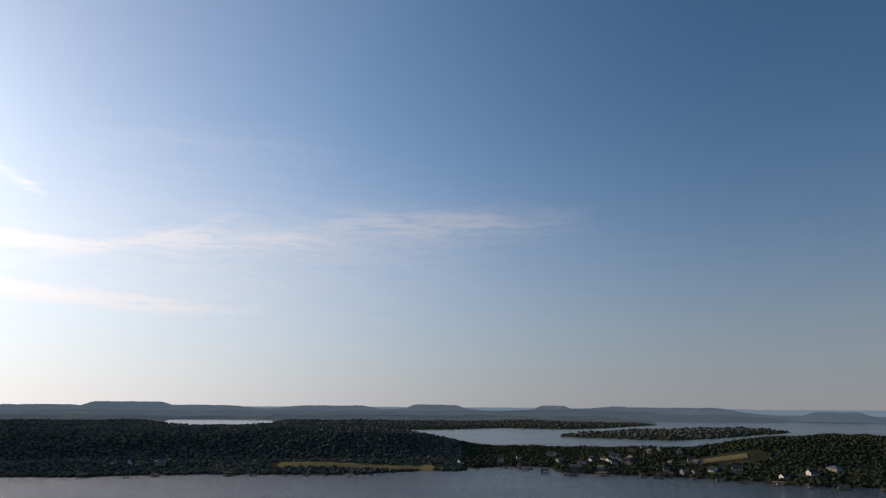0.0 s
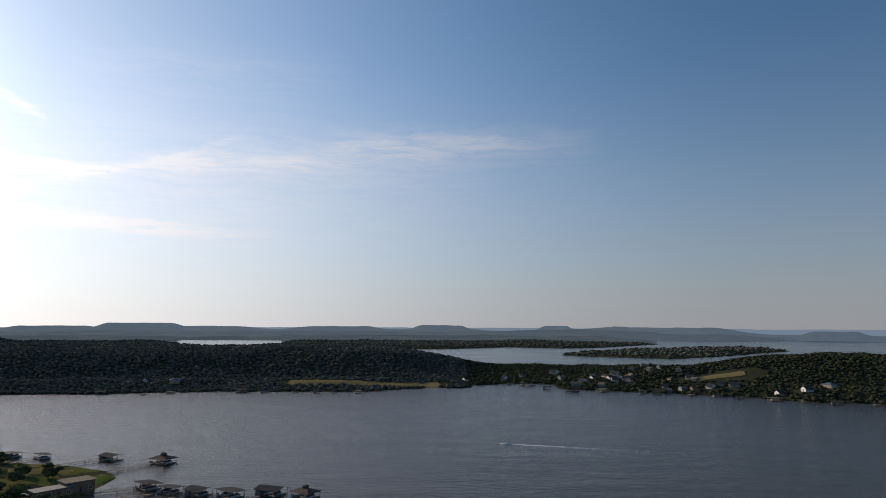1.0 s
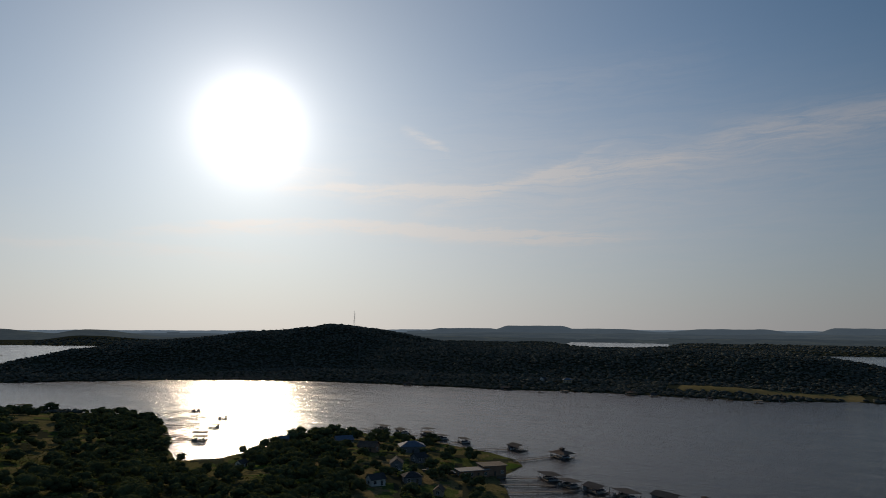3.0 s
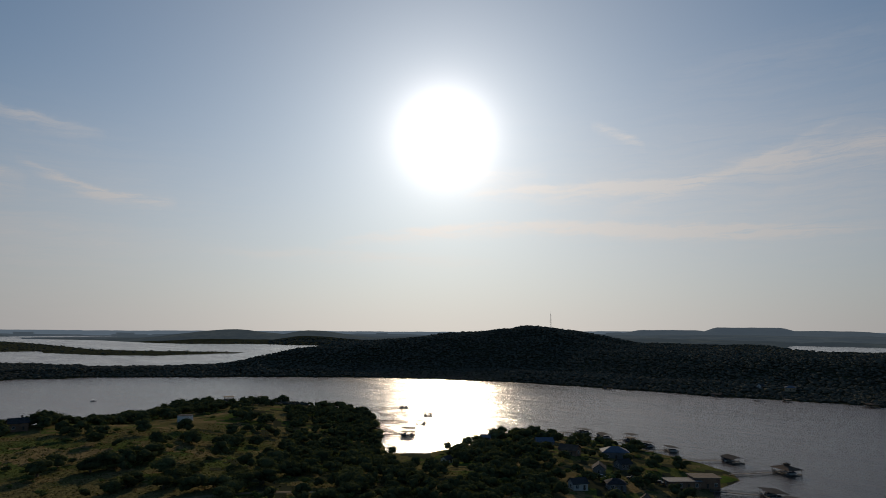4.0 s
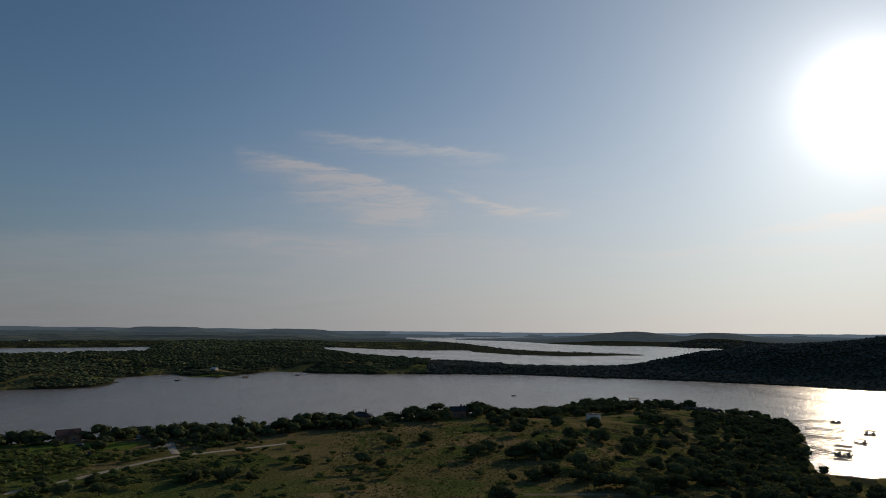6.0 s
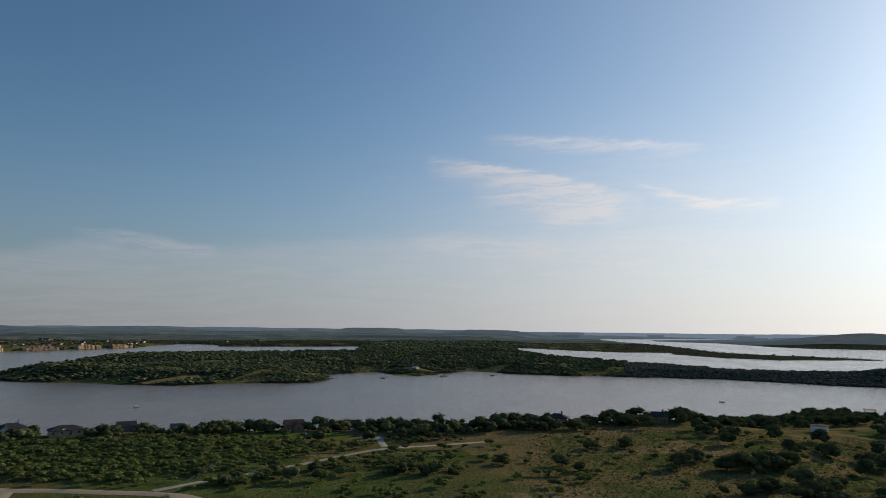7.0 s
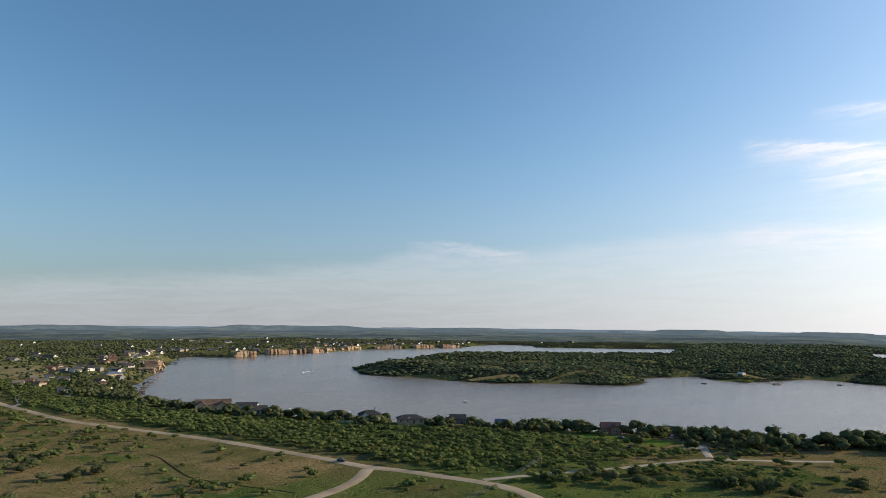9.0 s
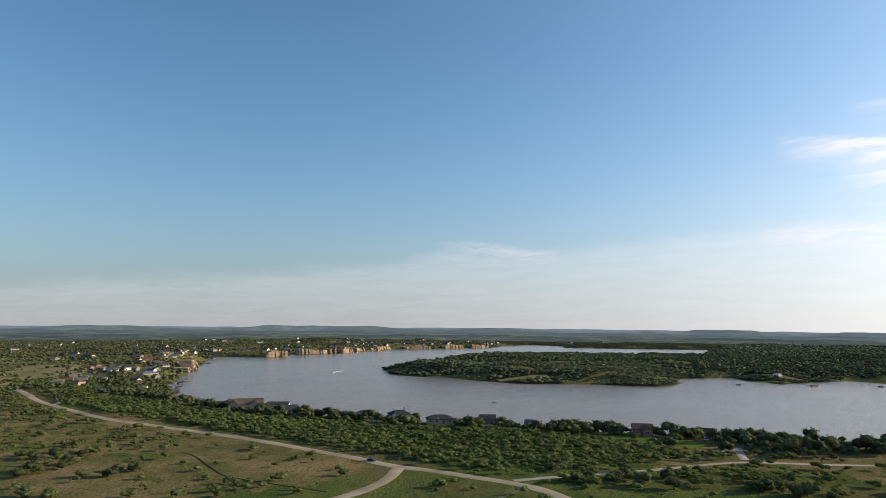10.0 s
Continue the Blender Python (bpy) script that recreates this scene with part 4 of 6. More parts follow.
LONE_D = [(-315, 318, 13), (-294, 322, 14), (-301, 288, 10), (-364, 258, 12), (-305, 209, 11), (-254, 211, 10), (-265, 131, 13), (-246, 111, 12), (-351, 218, 10), (-266, 245, 11),
          (-313, -357, 11), (-322, -347, 10), (-404, -151, 10), (-408, -147, 11), (-399, -126, 13), (-353, -249, 9), (-280, -120, 7), (-264, -93, 9)]
LONE_E = [(x + dx_, y + dy_, wide) for x, y, wide in ((-277, 79, 9), (-270, 95, 10), (-253, 111, 11), (-240, 106, 10), (-286, 108, 8), (-231, 152, 12), (-218, 146, 10)) for dx_, dy_ in ((0, 0), (5, -6), (-5, 4))]


def lone_trees():
    made = {}
    for k, (x, y, wide) in enumerate(LONE + LONE_B + LONE_C + LONE_D + LONE_E):
        green = y < -20 and wide < 6.2
        tall = wide * (0.62 if y < -200 else 0.7)
        key = (green, k % 5)
        if key not in made:
            made[key] = single("bush" if green else "oak_tree", (BUSHES if green else LONE_OAKS)[k % 5], tall, wide, MESQUITE if green else OAK, x, y,
                               "rounded green bush with dense leaves on pasture" if green else "spreading dark green live oak on pasture", "bush" if green else "tree", k)
            made[key]["group"] = "bushes on the pasture" if green else "oaks on the pasture"
        else:
            m = Matrix.Translation((x, y, lie(x, y))) @ Matrix.Rotation(k * 2.4, 4, "Z")
            ob = copy_thing(made[key], m)
            ob.scale = (wide, wide, tall)
    # smaller bushes scattered on the open ground
    x, y = jitter_grid(-420, -80, -640, 200, 18.5)
    d = shore(x, y)
    r = np.hypot(x, y)
    keep = (d > 55) & (r > 220) & (r < 660) & clear_of(x, y) & ~inside(THICKET, x, y) & (rng.random(len(x)) < 0.6)
    for k, (px, py) in enumerate(zip(x[keep][:220], y[keep][:220])):
        wide = float(rng.uniform(1.4, 4.8))
        ob = copy_thing(made[(True, [q for g_, q in made if g_][k % sum(g_ for g_, q in made)])], Matrix.Translation((px, py, lie(px, py))) @ Matrix.Rotation(k * 1.3, 4, "Z"))
        ob.scale = (wide, wide, wide * 0.7)


def tufts():
    """Dry and green grass tufts over the near pasture."""
    x, y = jitter_grid(-430, -70, -620, 210, 2.6)
    d, r = shore(x, y), np.hypot(x, y)
    keep = (d > 20) & (r > 218) & (r < 640) & clear_of(x, y) & ~inside(THICKET, x, y)
    x, y = x[keep], y[keep]
    shapes = []
    for k in range(6):
        g_ = np.random.default_rng(200 + k)
        vs, fs = [], []
        for b_ in range(5):
            a = g_.uniform(0, 6.283)
            c, s = math.cos(a), math.sin(a)
            o = g_.normal(size=2) * 0.25
            n = len(vs)
            vs += [(o[0] - c * 0.22, o[1] - s * 0.22, -0.1), (o[0] + c * 0.22, o[1] + s * 0.22, -0.1), (o[0] + g_.normal() * 0.2, o[1] + g_.normal() * 0.2, g_.uniform(0.5, 1.0))]
            fs.append((n, n + 1, n + 2))
        shapes.append((np.array(vs), np.array(fs)))
    size = rng.uniform(0.14, 0.4, len(x)) * (1 + 0.9 * (np.degrees(np.arctan2(-x, y)) < 92))
    dry = wave(x, y, 45, 21) + rng.normal(size=len(x)) * 0.5 > -0.1
    joined("grass_tufts", shapes, x[dry], y[dry], size[dry], size[dry] * 2.2, DRYGRASS, "tawny dry grass tufts over pasture", "grass")
    joined("grass_tufts", shapes, x[~dry], y[~dry], size[~dry], size[~dry] * 2.2, GREENGRASS, "green grass tufts over pasture", "grass")
# ---- building blocks ----
class Shape:
    """Gathers boxes, prisms and plates into one mesh."""

    def __init__(self):
        self.v, self.f = [], []

    def poly(self, pts, faces):
        n = len(self.v)
        self.v += [tuple(p) for p in pts]
        self.f += [tuple(n + k for k in f) for f in faces]
        return self

    def box(self, x0, x1, y0, y1, z0, z1):
        p = [(x, y, z) for z in (z0, z1) for x, y in ((x0, y0), (x1, y0), (x1, y1), (x0, y1))]
        return self.poly(p, [(3, 2, 1, 0), (4, 5, 6, 7), (0, 1, 5, 4), (1, 2, 6, 5), (2, 3, 7, 6), (3, 0, 4, 7)])

    def tube(self, a, b, ra, rb=None, n=8):
        a, b, rb = Vector(a), Vector(b), ra if rb is None else rb
        q = (b - a).to_track_quat("Z", "Y")
        ring_ = [Vector((math.cos(6.2832 * k / n), math.sin(6.2832 * k / n), 0)) for k in range(n)]
        p = [a + q @ (c * ra) for c in ring_] + [b + q @ (c * rb) for c in ring_]
        return self.poly(p, [(k, (k + 1) % n, n + (k + 1) % n, n + k) for k in range(n)] + [tuple(range(n))[::-1], tuple(range(n, 2 * n))])

    def gable(self, w_, d_, z, rise, over=0.5, thick=0.18, cx=0.0, cy=0.0):
        """A pitched roof whose ridge runs along x."""
        x0, x1, h = cx - w_ / 2 - over, cx + w_ / 2 + over, d_ / 2
        drop = rise / h * over
        prof = [(-h - over, z - drop), (0, z + rise), (h + over, z - drop)]
        p = [(x, cy + y, zz + t) for x in (x0, x1) for t in (0, thick) for y, zz in prof]
        return self.poly(p, [(0, 1, 7, 6), (1, 2, 8, 7), (4, 3, 9, 10), (5, 4, 10, 11), (0, 6, 9, 3), (2, 5, 11, 8), (0, 3, 4, 1), (1, 4, 5, 2), (6, 7, 10, 9), (7, 8, 11, 10)])

    def hip(self, w_, d_, z, rise, over=0.6, thick=0.2, cx=0.0, cy=0.0):
        a, b = w_ / 2 + over, d_ / 2 + over
        k = max(a - b, 0.1)
        base = [(-a, -b), (a, -b), (a, b), (-a, b)]
        p = [(cx + x, cy + y, z - 0.1) for x, y in base] + [(cx + x, cy + y, z - 0.1 + thick) for x, y in base] + [(cx - k, cy, z + rise), (cx + k, cy, z + rise)]
        return self.poly(p, [(3, 2, 1, 0), (0, 1, 5, 4), (1, 2, 6, 5), (2, 3, 7, 6), (3, 0, 4, 7), (4, 5, 9, 8), (5, 6, 9), (6, 7, 8, 9), (7, 4, 8)])

    def gable_wall(self, w_, d_, h, rise, cx=0.0, cy=0.0):
        """Walls with pointed ends under a gable roof."""
        x0, x1, y0, y1 = cx - w_ / 2, cx + w_ / 2, cy - d_ / 2, cy + d_ / 2
        p = [(x, y, z) for x in (x0, x1) for y, z in ((y0, -0.8), (y1, -0.8), (y1, h), (cy, h + rise), (y0, h))]
        return self.poly(p, [(0, 1, 2, 3, 4)[::-1], (5, 6, 7, 8, 9), (0, 4, 9, 5)[::-1], (1, 6, 7, 2)[::-1], (0, 5, 6, 1)[::-1], (4, 3, 8, 9)[::-1], (3, 2, 7, 8)[::-1]])


def part(name, shape, mat, parent, label=""):
    me = bpy.data.meshes.new(name)
    me.from_pydata(shape.v, [], shape.f)
    me.materials.append(mat)
    ob = new(name, me)
    ob.parent = parent
    return tagged(ob, label)


def thing(name, label, category, group=""):
    return tagged(new(name), label, category, group)


def window(parent, x, y, z, w_, h, face, trim=WHITE):
    """A framed window on the wall that looks towards face: 'x' or 'y' with its sign."""
    s = 1 if face[0] == "+" else -1
    fr, pa = Shape(), Shape()
    if face[1] == "y":
        for a, b, c, d_ in ((x - w_ / 2 - 0.12, x - w_ / 2, z - 0.12, z + h + 0.12), (x + w_ / 2, x + w_ / 2 + 0.12, z - 0.12, z + h + 0.12),
                            (x - w_ / 2, x + w_ / 2, z - 0.12, z), (x - w_ / 2, x + w_ / 2, z + h, z + h + 0.12), (x - 0.04, x + 0.04, z, z + h)):
            fr.box(a, b, min(y, y + s * 0.12), max(y, y + s * 0.12), c, d_)
        pa.box(x - w_ / 2, x + w_ / 2, min(y, y + s * 0.05), max(y, y + s * 0.05), z, z + h)
    else:
        for a, b, c, d_ in ((y - w_ / 2 - 0.12, y - w_ / 2, z - 0.12, z + h + 0.12), (y + w_ / 2, y + w_ / 2 + 0.12, z - 0.12, z + h + 0.12),
                            (y - w_ / 2, y + w_ / 2, z - 0.12, z), (y - w_ / 2, y + w_ / 2, z + h, z + h + 0.12), (y - 0.04, y + 0.04, z, z + h)):
            fr.box(min(x, x + s * 0.12), max(x, x + s * 0.12), a, b, c, d_)
        pa.box(min(x, x + s * 0.05), max(x, x + s * 0.05), y - w_ / 2, y + w_ / 2, z, z + h)
    f = part("window", fr, trim, parent)
    part("pane", pa, GLASS, f, "dark window glass")
    return f


def house(label, w_, d_, h, rise, wall, roof, style="gable", wings=(), chimney=False, storeys=1, garage=False, porch=False, group="lakeside houses"):
    """A house: w_ along x, front towards -y. wings: (x, y, width, depth, height, rise) with the ridge along y."""
    root = thing("house", label, "house", group)
    if style == "gable":
        part("wall", Shape().gable_wall(w_, d_, h, rise), wall, root)
        part("roof", Shape().gable(w_, d_, h, rise), roof, root)
    elif style == "hip":
        part("wall", Shape().box(-w_ / 2, w_ / 2, -d_ / 2, d_ / 2, -0.8, h), wall, root)
        part("roof", Shape().hip(w_, d_, h, rise), roof, root)
    else:
        part("wall", Shape().box(-w_ / 2, w_ / 2, -d_ / 2, d_ / 2, -0.8, h), wall, root)
        part("roof", Shape().box(-w_ / 2 - 0.7, w_ / 2 + 0.7, -d_ / 2 - 0.7, d_ / 2 + 0.7, h, h + 0.35), roof, root)
    for x, y, ww, dd, hh, rr in wings:
        g, r_ = Shape().gable_wall(dd, ww, hh, rr), Shape().gable(dd, ww, hh, rr)
        for s in (g, r_):
            s.v = [(x - q[1], y + q[0], q[2]) for q in s.v]
        wing = part("wing", g, wall, root)
        part("wing_roof", r_, roof, wing)
        window(root, x, y - dd / 2, 1.0, min(1.6, ww * 0.4), 1.4, "-y")
    n = max(2, int(w_ / 3.6))
    for s in range(storeys):
        z = 0.9 + s * 2.9
        for k in range(n):
            x = (k + 0.5) / n * w_ - w_ / 2
            if s == 0 and k == n // 2:
                continue
            window(root, x, -d_ / 2, z, 1.3, 1.4, "-y")
            window(root, x, d_ / 2, z, 1.6, 1.5, "+y")
        window(root, w_ / 2, 0, z, 1.3, 1.4, "+x")
        window(root, -w_ / 2, 0, z, 1.3, 1.4, "-x")
    x = (n // 2 + 0.5) / n * w_ - w_ / 2
    door = part("door", Shape().box(x - 0.5, x + 0.5, -d_ / 2 - 0.07, -d_ / 2 + 0.01, 0, 2.1), POST, root, "dark front door")
    part("handle", Shape().tube((x + 0.36, -d_ / 2 - 0.12, 1.0), (x + 0.36, -d_ / 2 - 0.06, 1.0), 0.04, n=6), STEEL, door)
    if chimney:
        c = part("chimney", Shape().box(w_ * 0.22 - 0.5, w_ * 0.22 + 0.5, d_ * 0.12 - 0.4, d_ * 0.12 + 0.4, h, h + rise + 1.3), WHITE if wall in (WHITE, GREY_WALL) else BRICK, root)
        part("cap", Shape().box(w_ * 0.22 - 0.6, w_ * 0.22 + 0.6, d_ * 0.12 - 0.5, d_ * 0.12 + 0.5, h + rise + 1.3, h + rise + 1.5), STEEL, c)
    if garage:
        g = part("garage", Shape().gable_wall(6, 6, 2.7, 1.3, w_ / 2 + 3.0, -1.0), wall, root)
        part("garage_roof", Shape().gable(6, 6, 2.7, 1.3, cx=w_ / 2 + 3.0, cy=-1.0), roof, g)
        part("garage_door", Shape().box(w_ / 2 + 0.8, w_ / 2 + 5.2, -4.06, -3.98, 0, 2.3), WHITE, root, "white garage door")
    if porch:
        part("porch_roof", Shape().poly([(-w_ / 2, -d_ / 2 - 2.6, 2.5), (w_ / 2, -d_ / 2 - 2.6, 2.5), (w_ / 2, -d_ / 2, 2.95), (-w_ / 2, -d_ / 2, 2.95),
                                         (-w_ / 2, -d_ / 2 - 2.6, 2.62), (w_ / 2, -d_ / 2 - 2.6, 2.62), (w_ / 2, -d_ / 2, 3.07), (-w_ / 2, -d_ / 2, 3.07)],
                                        [(3, 2, 1, 0), (4, 5, 6, 7), (0, 1, 5, 4), (1, 2, 6, 5), (2, 3, 7, 6), (3, 0, 4, 7)]), roof, root)
        for k in range(4):
            x = -w_ / 2 + 0.2 + (w_ - 0.4) * k / 3
            part("porch_post", Shape().tube((x, -d_ / 2 - 2.4, -0.8), (x, -d_ / 2 - 2.4, 2.55), 0.09, n=6), POST, root)
    return root


def on_ground(ob, x, y, turn, dz=0.0):
    ob.matrix_world = Matrix.Translation((x, y, lie(x, y) + dz)) @ Matrix.Rotation(radians(turn), 4, "Z")
    return ob


def facing(x, y, away=0.0):
    """Turn in degrees by which a front towards -y looks back at the middle of the plan."""
    return math.degrees(math.atan2(-x, y)) + away


# ---- docks and boats ----
def dock(label, w_, d_, style, roof=TIN, storeys=1):
    """A covered boat dock on the water: U-shaped deck, posts, roof."""
    root = thing("boat_dock", label, "boat dock", "boat docks on the lake")
    a, b = w_ / 2, d_ / 2
    deck = Shape().box(-a, a, -b, -b + 1.8, 0.25, 0.6)
    for x in (-a, -0.5, a - 1.0):
        deck.box(x, x + 1.0, -b + 1.8, b, 0.25, 0.6)
    part("deck", deck, DECK, root)
    for k, x in enumerate((-a + 0.2, 0.0, a - 0.2)):
        for y in (-b + 0.3, b - 0.3):
            part("post", Shape().tube((x, y, -2.5), (x, y, 3.1 * storeys + 0.4), 0.11, n=6), POST, root)
    for x in (-a * 0.7, a * 0.7):
        part("float", Shape().box(x - 0.5, x + 0.5, -b + 0.1, b - 0.1, -0.2, 0.25), NAVY, root)
    top = 3.1
    if storeys == 2:
        up = part("upper_deck", Shape().box(-a, a, -b, b, 3.1, 3.3), DECK, root)
        rail = Shape()
        for x0, x1, y0, y1 in ((-a, a, -b, -b + 0.06), (-a, a, b - 0.06, b), (-a, -a + 0.06, -b, b), (a - 0.06, a, -b, b)):
            rail.box(x0, x1, y0, y1, 4.2, 4.28)
            rail.box(x0, x1, y0, y1, 3.75, 3.8)
        part("rail", rail, STEEL, up)
        top = 6.2
    if style == "gable":
        part("roof", Shape().gable(w_, d_, top, d_ * 0.14, 0.6, 0.14), roof, root)
    elif style == "hip":
        r_ = part("roof", Shape().hip(w_, d_, top + 0.1, d_ * 0.2, 0.7, 0.16), roof, root)
        part("cupola", Shape().box(-1.2, 1.2, -1.0, 1.0, top + d_ * 0.15, top + d_ * 0.2 + 0.9).hip(2.4, 2.0, top + d_ * 0.2 + 0.9, 0.7, 0.35, 0.1), roof, r_)
    elif style == "flat":
        part("roof", Shape().box(-a - 0.5, a + 0.5, -b - 0.5, b + 0.5, top, top + 0.22), roof, root)
    else:
        z = [(-a - 0.6, -b - 0.6, top + 0.9), (a + 0.6, -b - 0.6, top + 0.9), (a + 0.6, b + 0.6, top + 0.1), (-a - 0.6, b + 0.6, top + 0.1)]
        part("roof", Shape().poly(z + [(x, y, q + 0.15) for x, y, q in z], [(3, 2, 1, 0), (4, 5, 6, 7), (0, 1, 5, 4), (1, 2, 6, 5), (2, 3, 7, 6), (3, 0, 4, 7)]), roof, root)
    if style == "gable":
        part("storage_room", Shape().box(-a + 0.2, -a + 3.0, -b + 0.1, -b + 2.4, 0.6, top - 0.1), GREY_WALL, root, "grey board wall")
    rails = Shape()
    for x0, x1, y0, y1 in ((-a, a, -b, -b + 0.06), (-a, -a + 0.06, -b, b), (a - 0.06, a, -b, b)):
        rails.box(x0, x1, y0, y1, 1.5, 1.58)
    part("rail", rails, STEEL, root)
    part("locker", Shape().box(-a + 0.3, -a + 1.5, -b + 0.3, -b + 1.2, 0.6, 1.7), WHITE, root, "white storage locker")
    part("boat_lift", Shape().tube((a * 0.5, -b + 2, 2.9), (a * 0.5, b - 1, 2.9), 0.08, n=6).tube((a * 0.3, -b + 2.5, 0.5), (a * 0.3, -b + 2.5, 2.9), 0.05, n=6)
         .tube((a * 0.3, b - 1.5, 0.5), (a * 0.3, b - 1.5, 2.9), 0.05, n=6), STEEL, root, "steel boat lift")
    return root


def boat(label, length=6.0, canopy=False):
    root = thing("motor_boat", label, "boat", "boats on the lake")
    w_, l = length * 0.19, length / 2
    prof = [(-l, 1.0), (-l * 0.3, 1.08), (l * 0.3, 0.95), (l * 0.75, 0.55), (l, 0.04)]
    top = [(x, w_ * k * s, 0.75 + 0.15 * max(0, x / l)) for s in (-1, 1) for x, k in prof]
    bot = [(x * 0.94, w_ * k * s * 0.6, -0.2 + 0.12 * max(0, x / l)) for s in (-1, 1) for x, k in prof]
    n = len(prof)
    hull = Shape()
    f = []
    for k in range(n - 1):
        f += [(k, k + 1, 2 * n + k + 1, 2 * n + k), (n + k + 1, n + k, 3 * n + k, 3 * n + k + 1), (2 * n + k, 2 * n + k + 1, 3 * n + k + 1, 3 * n + k), (k, n + k, n + k + 1, k + 1)]
    f += [(0, 2 * n, 3 * n, n)]
    part("hull", hull.poly(top + bot, f), HULL, root)
    part("cockpit", Shape().box(-l * 0.8, l * 0.1, -w_ * 0.75, w_ * 0.75, 0.76, 0.82), NAVY, root, "dark cockpit floor")
    part("windscreen", Shape().poly([(l * 0.12, -w_ * 0.8, 0.8), (l * 0.12, w_ * 0.8, 0.8), (-l * 0.02, w_ * 0.7, 1.35), (-l * 0.02, -w_ * 0.7, 1.35),
                                     (l * 0.16, -w_ * 0.8, 0.8), (l * 0.16, w_ * 0.8, 0.8), (l * 0.02, w_ * 0.7, 1.35), (l * 0.02, -w_ * 0.7, 1.35)],
                                    [(0, 1, 2, 3), (7, 6, 5, 4), (0, 4, 5, 1), (1, 5, 6, 2), (2, 6, 7, 3), (3, 7, 4, 0)]), GLASS, root)
    for y in (-0.45, 0.45):
        part("seat", Shape().box(-l * 0.35, -l * 0.18, y * w_ - 0.22, y * w_ + 0.22, 0.82, 1.2), WHITE, root)
    part("outboard_motor", Shape().box(-l - 0.5, -l + 0.05, -0.22, 0.22, -0.1, 1.2), NAVY, root)
    if canopy:
        c = part("canopy", Shape().box(-l * 0.7, l * 0.35, -w_, w_, 2.3, 2.4), HULL, root, "white canopy")
        for x in (-l * 0.65, l * 0.3):
            for y in (-w_ * 0.9, w_ * 0.9):
                part("canopy_pole", Shape().tube((x, y, 0.75), (x, y, 2.32), 0.03, n=5), STEEL, c)
    return root


def pier(a, b, width=1.5):
    """A long narrow walkway from the bank to a dock."""
    root = thing("walkway", "narrow weathered wooden walkway over the water to a dock", "walkway", "walkways to the docks")
    d_ = Vector(b) - Vector(a)
    ln, ang = d_.length, math.atan2(d_[1], d_[0])
    root.matrix_world = Matrix.Translation((a[0], a[1], 0)) @ Matrix.Rotation(ang, 4, "Z")
    part("deck", Shape().box(0, ln, -width / 2, width / 2, 0.55, 0.75), DECK, root)
    for s in (-1, 1):
        part("handrail", Shape().box(0, ln, s * width / 2 - 0.04, s * width / 2 + 0.04, 1.55, 1.65), POST, root)
    for k in range(max(2, int(ln / 6)) + 1):
        x = 0.3 + (ln - 0.6) * k / max(2, int(ln / 6))
        for s in (-1, 1):
            part("post", Shape().tube((x, s * width / 2, -2.5), (x, s * width / 2, 1.6), 0.09, n=5), POST, root)
    return root
# ---- docks by the near shore ----
# x, y, turn, width, kind
DOCKS = [(-184, 377, 12.4, 0), (-152, 370, 13.5, 1), (-135, 313, 12.0, 2), (-122, 306, 10.7, 3), (-108, 303, 11.7, 0), (-93, 300, 12.1, 3), (-76, 304, 13.4, 0), (-60, 300, 12.2, 1),
         (-497, 382, 8.4, 3), (-440, 364, 8.8, 4), (-407, 330, 8.1, 4), (-371, 289, 10.4, 5), (-301, 394, 10.9, 2), (-279, 388, 11.0, 0), (-260, 391, 9.0, 5), (-243, 383, 9.5, 3), (-224, 380, 9.5, 2)]
DOCK_KINDS = [("open boat dock under a grey metal gable roof", "gable", TIN, 1), ("boat dock with a brown shingled hip roof and cupola", "hip", SHINGLE, 1),
              ("boat dock with a sloping pale metal roof", "shed", TIN, 1), ("low boat dock with a dark sloping roof", "shed", SHINGLE_GREY, 1),
              ("small flat-roofed boat lift standing in the water", "flat", TIN_TAN, 1), ("two-storey boat dock with a railed sun deck and flat roof", "flat", SHINGLE_GREY, 2)]
dock_made = {}


def put_dock(x, y, w_, kind, turn):
    label, style, roof, st = DOCK_KINDS[kind]
    m = Matrix.Translation((x, y, 0)) @ Matrix.Rotation(radians(turn), 4, "Z") @ Matrix.Diagonal((w_ / 14, w_ / 14, (1 + w_ / 14) / 2.2, 1))
    if kind not in dock_made:
        dock_made[kind] = dock(label, 12, 9, style, roof, st)
        dock_made[kind].matrix_world = m
        return dock_made[kind]
    return copy_thing(dock_made[kind], m @ Matrix.Diagonal((*dock_made[kind].scale, 1)).inverted())


for k, (x, y, w_, kind) in enumerate(DOCKS):
    put_dock(x, y, w_, kind, (-30 if x > -240 else -20) + 9 * math.sin(k * 2.3) + (60 if -500 < x < -360 else 0))
for a, b in (((-203, 355), (-188, 373)), ((-169, 341), (-156, 366)), ((-158, 300), (-140, 310)), ((-150, 288), (-127, 302)), ((-140, 276), (-113, 299)), ((-125, 262), (-97, 297)),
             ((-110, 250), (-80, 299)), ((-316, 364), (-305, 390)), ((-290, 362), (-282, 384)), ((-232, 362), (-226, 376)), ((-272, 374), (-262, 386)), ((-250, 370), (-245, 379)),
             ((-500, 346), (-497, 377)), ((-468, 334), (-453, 358)), ((-436, 305), (-410, 327)), ((-408, 288), (-376, 286)), ((-384, 272), (-372, 284)), ((-440, 312), (-424, 330))):
    pier(a, b)
